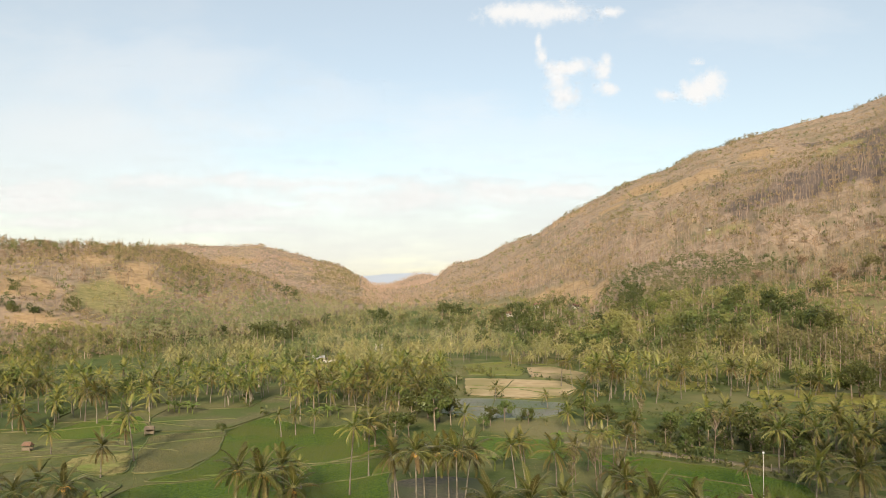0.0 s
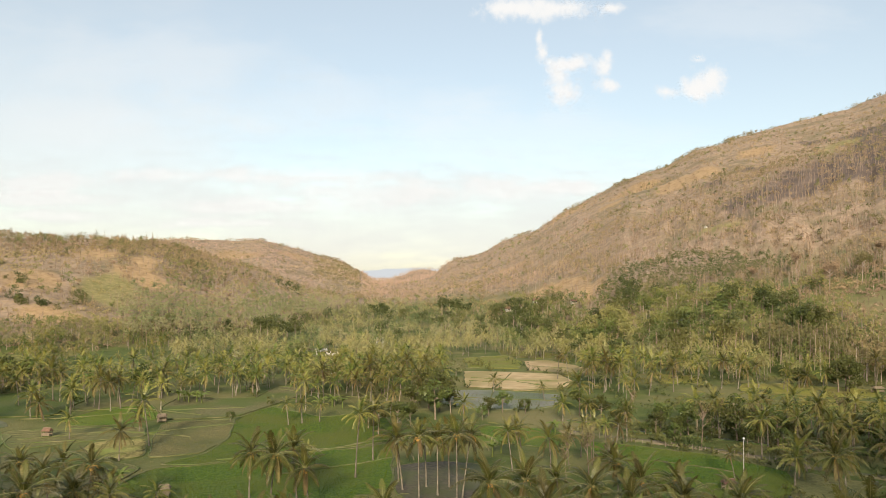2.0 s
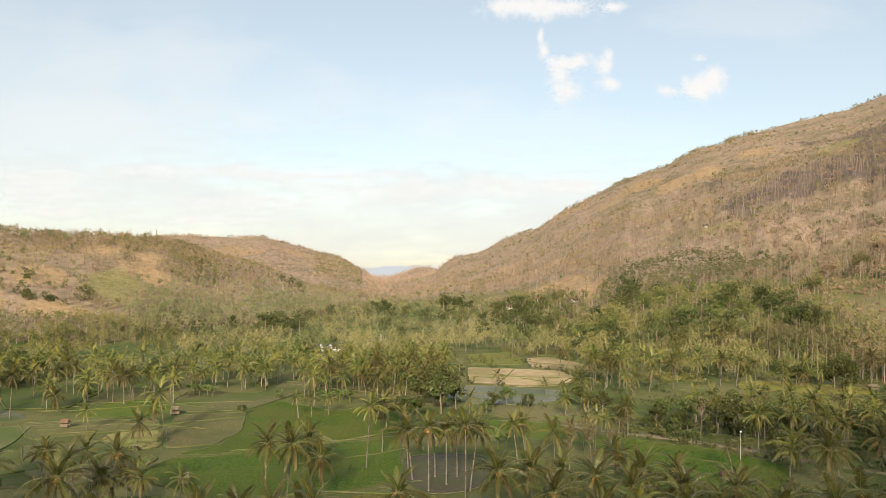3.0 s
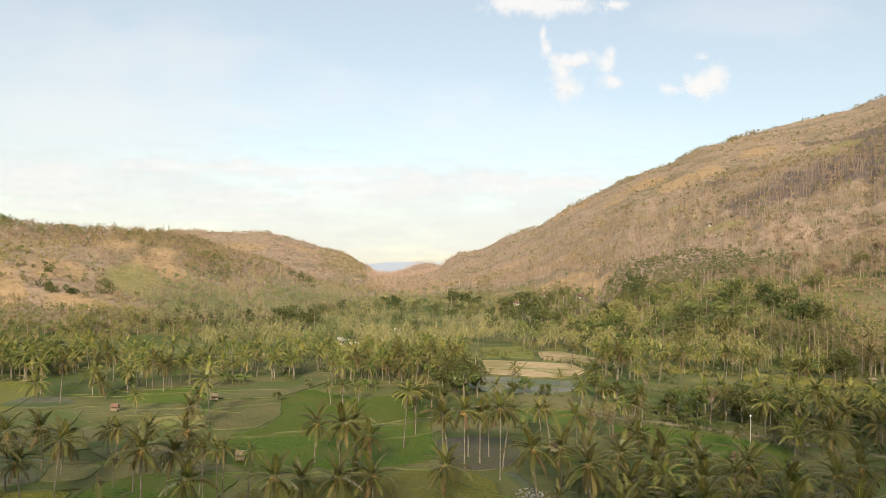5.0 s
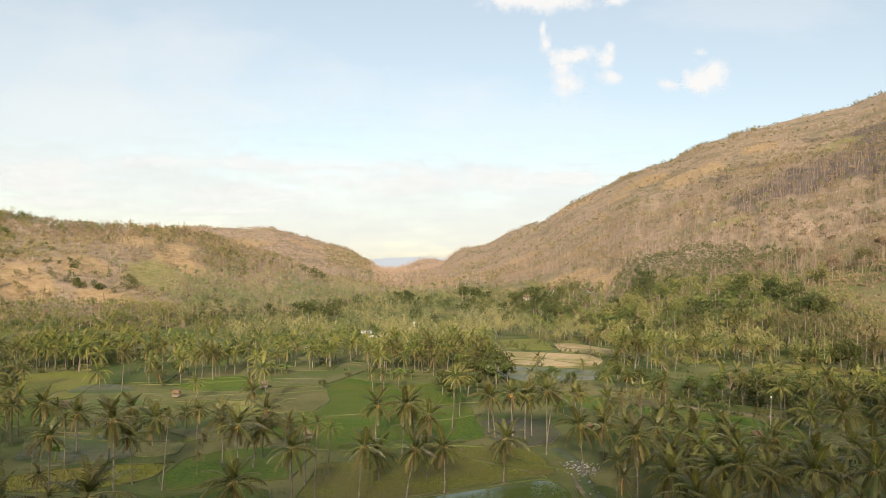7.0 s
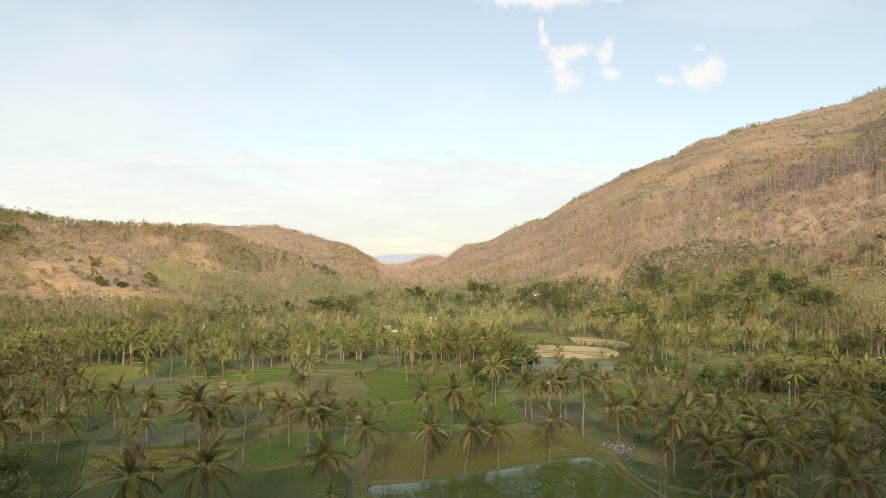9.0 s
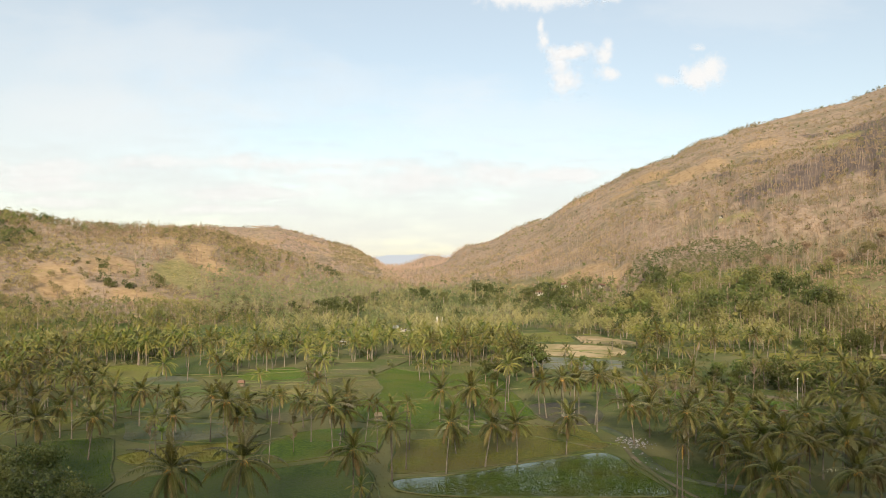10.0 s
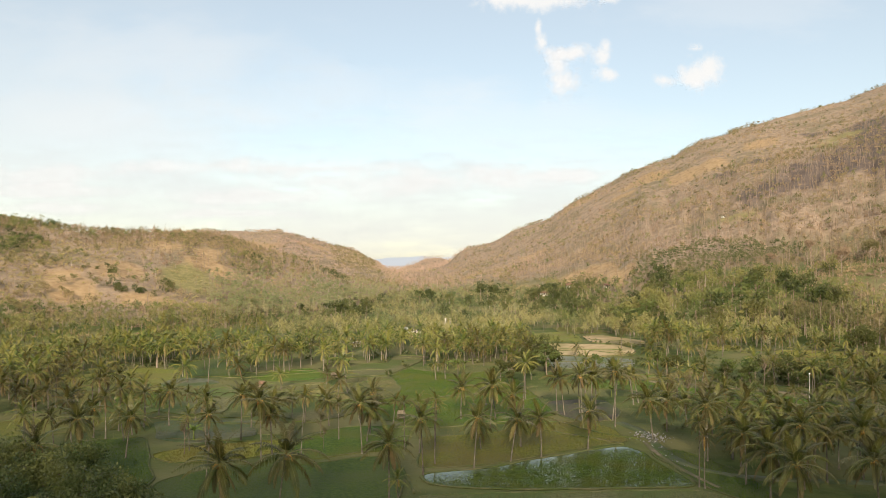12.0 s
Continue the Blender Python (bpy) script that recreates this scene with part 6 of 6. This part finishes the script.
for x, y in ((-33, 380), (-30.2, 380)):
    root = empty("gate_pillar", pose(x, y, GROUND_Z(x, y), 0, 0, 4), "tall white rendered pillar above the trees", "pillar", "white pillars")
    bm = bmesh.new()
    box(bm, -0.45, 0.45, -0.45, 0.45, -0.5, 5.2)
    part("shaft", bm, M["plaster"], root)
    bm = bmesh.new()
    box(bm, -0.55, 0.55, -0.55, 0.55, 5.2, 5.45)
    part("cap", bm, M["plaster"], root)


def lamp_pole(x, y):
    root = empty("street_lamp", pose(x, y, GROUND_Z(x, y), 0, 0, 0), "slim pale grey pole with a small white lamp head", "lamp")
    v, f, i = tube([(0, 0, 0), (0.02, 0, 5.4), (0.05, 0, 10.7)], (0.07, 0.055, 0.04), 8)
    child("pole", mesh_of("pole", v, f, [M["plaster"]], i, True), root)
    v, f, i = ball(0.2, (0.05, 0, 10.8), 3)
    child("lamp_head", mesh_of("lamp_head", v * (1, 1, 1), f, [M["paint_white"]], i, True), root)


lamp_pole(48.3, 117)

# stones in the stream bed beside the pond
rng = np.random.default_rng(77)
STONES = []
for s in range(5):
    v, f, i = ball(1.0, (0, 0, 0), s + 300)
    STONES.append(mesh_of("stone", v * (1.0, 0.8, 0.6), f, [M["stone"]], i, False))
for k in range(150):
    t = rng.uniform(0, 1)
    x, y = (7.2 + rng.normal(0, 1.7), 101 + rng.normal(0, 2.4)) if k % 8 else (6.0 + rng.normal(0, 0.6), 97 - 20 * t)
    ob = new("stone", STONES[k % 5])
    ob.matrix_basis = pose(x, y, GROUND_Z(x, y) + 0.2, 0, 0, rng.uniform(0, 360)) @ Matrix.Scale(float(rng.uniform(0.08, 0.26)), 4)
    tagged(ob, "pale grey rounded stone in the stream bed", "stone", "stones of the stream bed")

# fence stakes along the path
v, f, i = tube([(0, 0, -0.2), (0.02, 0.01, 0.6), (0, 0, 1.2)], (0.05, 0.045, 0.035), 5)
STAKE = mesh_of("stake", v, f, [M["bark_pale"]], i)
for k in range(36):
    t = k / 35
    x, y = 30 + 40 * t + float(rng.normal(0, 0.2)), 172.5 - 28 * t + float(rng.normal(0, 0.2))
    ob = new("fence_stake", STAKE)
    ob.matrix_basis = pose(x, y, GROUND_Z(x, y) + 0.15, rng.uniform(-6, 6), rng.uniform(-6, 6), rng.uniform(0, 360)) @ Matrix.Scale(float(rng.uniform(0.7, 1.1)), 4)
    tagged(ob, "weathered wooden fence stake along the path", "stake", "fence stakes")


# ---- rice and grass ----
def tuft(seed, n=4, h=0.5):
    q = np.random.default_rng(seed)
    V, F = [], []
    for k in range(n):
        t = q.uniform(0, 6.28)
        d, o = np.array([math.cos(t), math.sin(t), 0]), np.array([-math.sin(t), math.cos(t), 0])
        m = len(V)
        V += [o * -0.05, o * 0.05, d * q.uniform(0.05, 0.25) + (0, 0, h * q.uniform(0.7, 1.1))]
        F.append((m, m + 1, m + 2))
    return np.array(V, float), np.array(F), np.zeros(n, int)


TUFTS = [tuft(s) for s in range(6)]


SEEDLINGS = [(v * (1.6, 1.6, 1), f, i) for v, f, i in (tuft(s + 20, 3, 0.55) for s in range(5))]


def sow(key, name, count, material, label, size=(0.4, 0.75), dense=None, shapes=None):
    Q = OUTLINES[key]
    q = np.random.default_rng(len(key) * 13 + count)
    x_, y_ = q.uniform(Q[:, 0].min(), Q[:, 0].max(), count), q.uniform(Q[:, 1].min(), Q[:, 1].max(), count)
    y_ = np.round(y_ / 0.45) * 0.45 + q.normal(0, 0.05, count)
    ok = ~free_of_fields(x_, y_, [key])
    if dense:
        ok &= dense(x_, y_) > q.uniform(0, 1, count)
    P = np.stack([x_[ok], y_[ok], np.full(ok.sum(), LEVEL[key])], -1)
    scatter(name, shapes or TUFTS, P, q.uniform(*size, len(P)), q.uniform(0, 6.28, len(P)), [material], label, "rice")


for key, count, material in (("green", 7000, "blade"), ("lower", 6500, "blade"), ("olive", 6500, "blade_ripe"),  ("right_green", 6000, "blade"), ("yellow_c", 4500, "blade_ripe"), ("west_dark", 5000, "blade"),
                             ("strip", 4000, "blade_dry"), ("straw", 3000, "blade_dry"), ("pond_bank", 1500, "blade")):
    sow(key, "rice_plants", count, M[material], "short rice plants in rows in a field")
q = np.random.default_rng(321)
x, y = places(q, 30000, -55, 48, 50, 215, None, True)
P = np.stack([x, y, land(x, y)[0] - 0.02], -1)
scatter("grass", TUFTS, P, q.uniform(0.3, 0.75, len(x)) * (1 + 0.5 * wave(x, y, 0.12, 73)), q.uniform(0, 6.28, len(x)), [M["blade_dry"]], "tufts of grass and weeds between the fields", "grass")
sow("pond", "rice_seedlings", 70000, M["blade"], "rice seedlings standing in shallow water", (0.2, 0.36), lambda x, y: (0.95 + 0.4 * wave(x, y, 0.12, 71)) * np.clip((np.interp(x, (-41, -29, -18, -6, 0, 2), (74, 77, 84, 91, 94, 92)) - y - 1.5) / 6, 0, 1) * np.clip((x + 44) / 14, 0.12, 1), SEEDLINGS)
sow("flooded", "rice_seedlings", 3500, M["blade"], "sparse rice seedlings in a flooded field", (0.3, 0.5), lambda x, y: 0.6 + 0.6 * wave(x, y, 0.15, 72), SEEDLINGS)
sow("dark", "rice_plants", 6000, M["blade"], "short rice plants in rows in a field", (0.25, 0.42))
sow("wet_left", "rice_stubble", 1500, M["stubble"], "cut rice stubble in a wet field", (0.4, 0.7))


# ---- the far distance: haze-blue range and clouds ----
def glow(name, colour, strength, soft=False, amount=1.0, scale=3.0, streak=1.0, full=0.45):
    m = bpy.data.materials.new(name)
    m.use_nodes = True
    nt = m.node_tree
    nt.nodes.clear()
    N, L = nt.nodes.new, nt.links.new
    out, em = N("ShaderNodeOutputMaterial"), N("ShaderNodeEmission")
    em.inputs[0].default_value, em.inputs[1].default_value = (*colour, 1), strength
    if not soft:
        L(em.outputs[0], out.inputs[0])
        return m
    uv, ob, dist, n, add, length = N("ShaderNodeTexCoord"), N("ShaderNodeTexCoord"), N("ShaderNodeVectorMath"), N("ShaderNodeTexNoise"), N("ShaderNodeMath"), N("ShaderNodeMapRange")
    dist.operation = "DISTANCE"
    dist.inputs[1].default_value = (0.5, 0.5, 0)
    L(uv.outputs["UV"], dist.inputs[0])
    n.inputs["Scale"].default_value, n.inputs["Detail"].default_value, n.inputs["Roughness"].default_value = scale / 100, 7, 0.62
    stretch = N("ShaderNodeVectorMath")
    stretch.operation = "MULTIPLY"
    stretch.inputs[1].default_value = (1, 1, streak)
    L(ob.outputs["Object"], stretch.inputs[0])
    L(stretch.outputs[0], n.inputs["Vector"])
    add.operation = "MULTIPLY_ADD"
    add.inputs[1].default_value = 0.75
    L(n.outputs["Fac"], add.inputs[0])
    L(dist.outputs["Value"], add.inputs[2])
    length.inputs["From Min"].default_value, length.inputs["From Max"].default_value = 0.83, full
    length.inputs["To Max"].default_value = amount
    length.interpolation_type = "SMOOTHSTEP"
    L(add.outputs[0], length.inputs[0])
    tr, mx = N("ShaderNodeBsdfTransparent"), N("ShaderNodeMixShader")
    L(length.outputs[0], mx.inputs[0])
    L(tr.outputs[0], mx.inputs[1])
    L(em.outputs[0], mx.inputs[2])
    L(mx.outputs[0], out.inputs[0])
    return m


CLOUD, VEIL, RANGE = glow("cloud", (1.0, 0.985, 0.96), 0.71, True, 0.92, 1.4, 1.0, 0.40), glow("veil", (1.0, 0.975, 0.94), 0.7, True, 0.65, 0.5, 2.5, 0.42), glow("far_range", (0.80, 0.83, 0.855), 0.63)


def cloud(name, lumps, material, label, depth=3900):
    """Soft overlapping lumps far away: centre (across, height) and half sizes in metres."""
    me = bpy.data.meshes.new(name)
    V, F, UV = [], [], []
    for k, (cx, cz, rx, rz) in enumerate(lumps):
        m = len(V)
        V += [(cx - rx, depth - 5 * k, cz - rz), (cx + rx, depth - 5 * k, cz - rz), (cx + rx, depth - 5 * k, cz + rz), (cx - rx, depth - 5 * k, cz + rz)]
        F.append((m, m + 1, m + 2, m + 3))
        UV += [0, 0, 1, 0, 1, 1, 0, 1]
    me.from_pydata(V, [], F)
    me.uv_layers.new(name="UVMap").data.foreach_set("uv", UV)
    me.materials.append(material)
    ob = tagged(new(name, me), label, "cloud", "", "structure")
    ob.visible_shadow = False
    return ob


cloud("backdrop_cloud_1", [(470, 1409, 376, 94), (325, 1421, 178, 65), (644, 1421, 206, 75), (861, 1415, 112, 42)], CLOUD, "white cumulus cloud high in the pale blue sky")
cloud("backdrop_cloud_2", [(490, 1270, 28, 70), (508, 1178, 51, 89), (545, 1132, 56, 70), (592, 1062, 98, 112), (624, 975, 112, 108), (615, 1120, 122, 51), (690, 1129, 108, 61)], CLOUD, "ragged white cloud trailing downward")
cloud("backdrop_cloud_8", [(841, 1163, 47, 61), (823, 1103, 70, 75), (835, 1019, 98, 56)], CLOUD, "small ragged white cloud beside a larger one")
cloud("backdrop_cloud_3", [(1339, 1016, 159, 112), (1391, 1045, 103, 108), (1275, 998, 112, 84), (1142, 981, 89, 56), (1304, 1158, 56, 32)], CLOUD, "small white cumulus cloud over the mountain")
cloud("backdrop_cloud_6", [(-1500, 330, 1900, 420), (-300, 300, 1700, 400), (900, 330, 1500, 420)], glow("bank", (1.0, 0.985, 0.965), 0.60, True, 0.5, 0.14, 4.0), "hazy pale cloud bank low over the hills", 3960)
cloud("backdrop_cloud_4", [(-2060, 500, 640, 90), (-1400, 545, 560, 60), (-700, 545, 800, 75), (-2050, 330, 600, 60), (-1150, 300, 700, 50), (-400, 460, 900, 110), (300, 480, 700, 110), (650, 490, 500, 60),
                            (-2060, 410, 640, 70), (-900, 380, 900, 70)], VEIL, "low bands of pale cloud above the hills")


cloud("backdrop_cloud_5", [(-1500, 1150, 1200, 260), (-500, 900, 1300, 240), (300, 760, 1300, 220), (-1700, 800, 900, 200), (1500, 1350, 900, 200)], glow("cirrus", (1.0, 0.99, 0.97), 0.72, True, 0.2, 0.25, 3.0), "thin white cirrus veil across the sky")
cloud("backdrop_cloud_7", [(-2100, 1000, 1700, 800), (-1900, 650, 1600, 500)], glow("high_veil", (1.0, 0.985, 0.955), 0.66, True, 0.3, 0.1, 2.0), "broad pale veil of high cloud", 3980)


# the range glows by itself, with haze put into its pale blue
def far_range():
    xs = np.linspace(-900, 900, 60)
    top = 36 + 34 + 9 * wave(xs, xs * 0, 0.006, 88) + 5 * wave(xs, xs * 0, 0.03, 89)
    V = np.concatenate([np.stack([xs, 3780 + 0 * xs, -60 + 0 * xs], -1), np.stack([xs, 3800 + 0 * xs, top], -1)])
    n = len(xs)
    F = [(k, k + 1, n + k + 1) for k in range(n - 1)] + [(k, n + k + 1, n + k) for k in range(n - 1)]
    tagged(new("backdrop_range", mesh_of("backdrop_range", V, F, [RANGE])), "distant haze-blue mountain range beyond the valley", "mountains", "", "structure")


far_range()
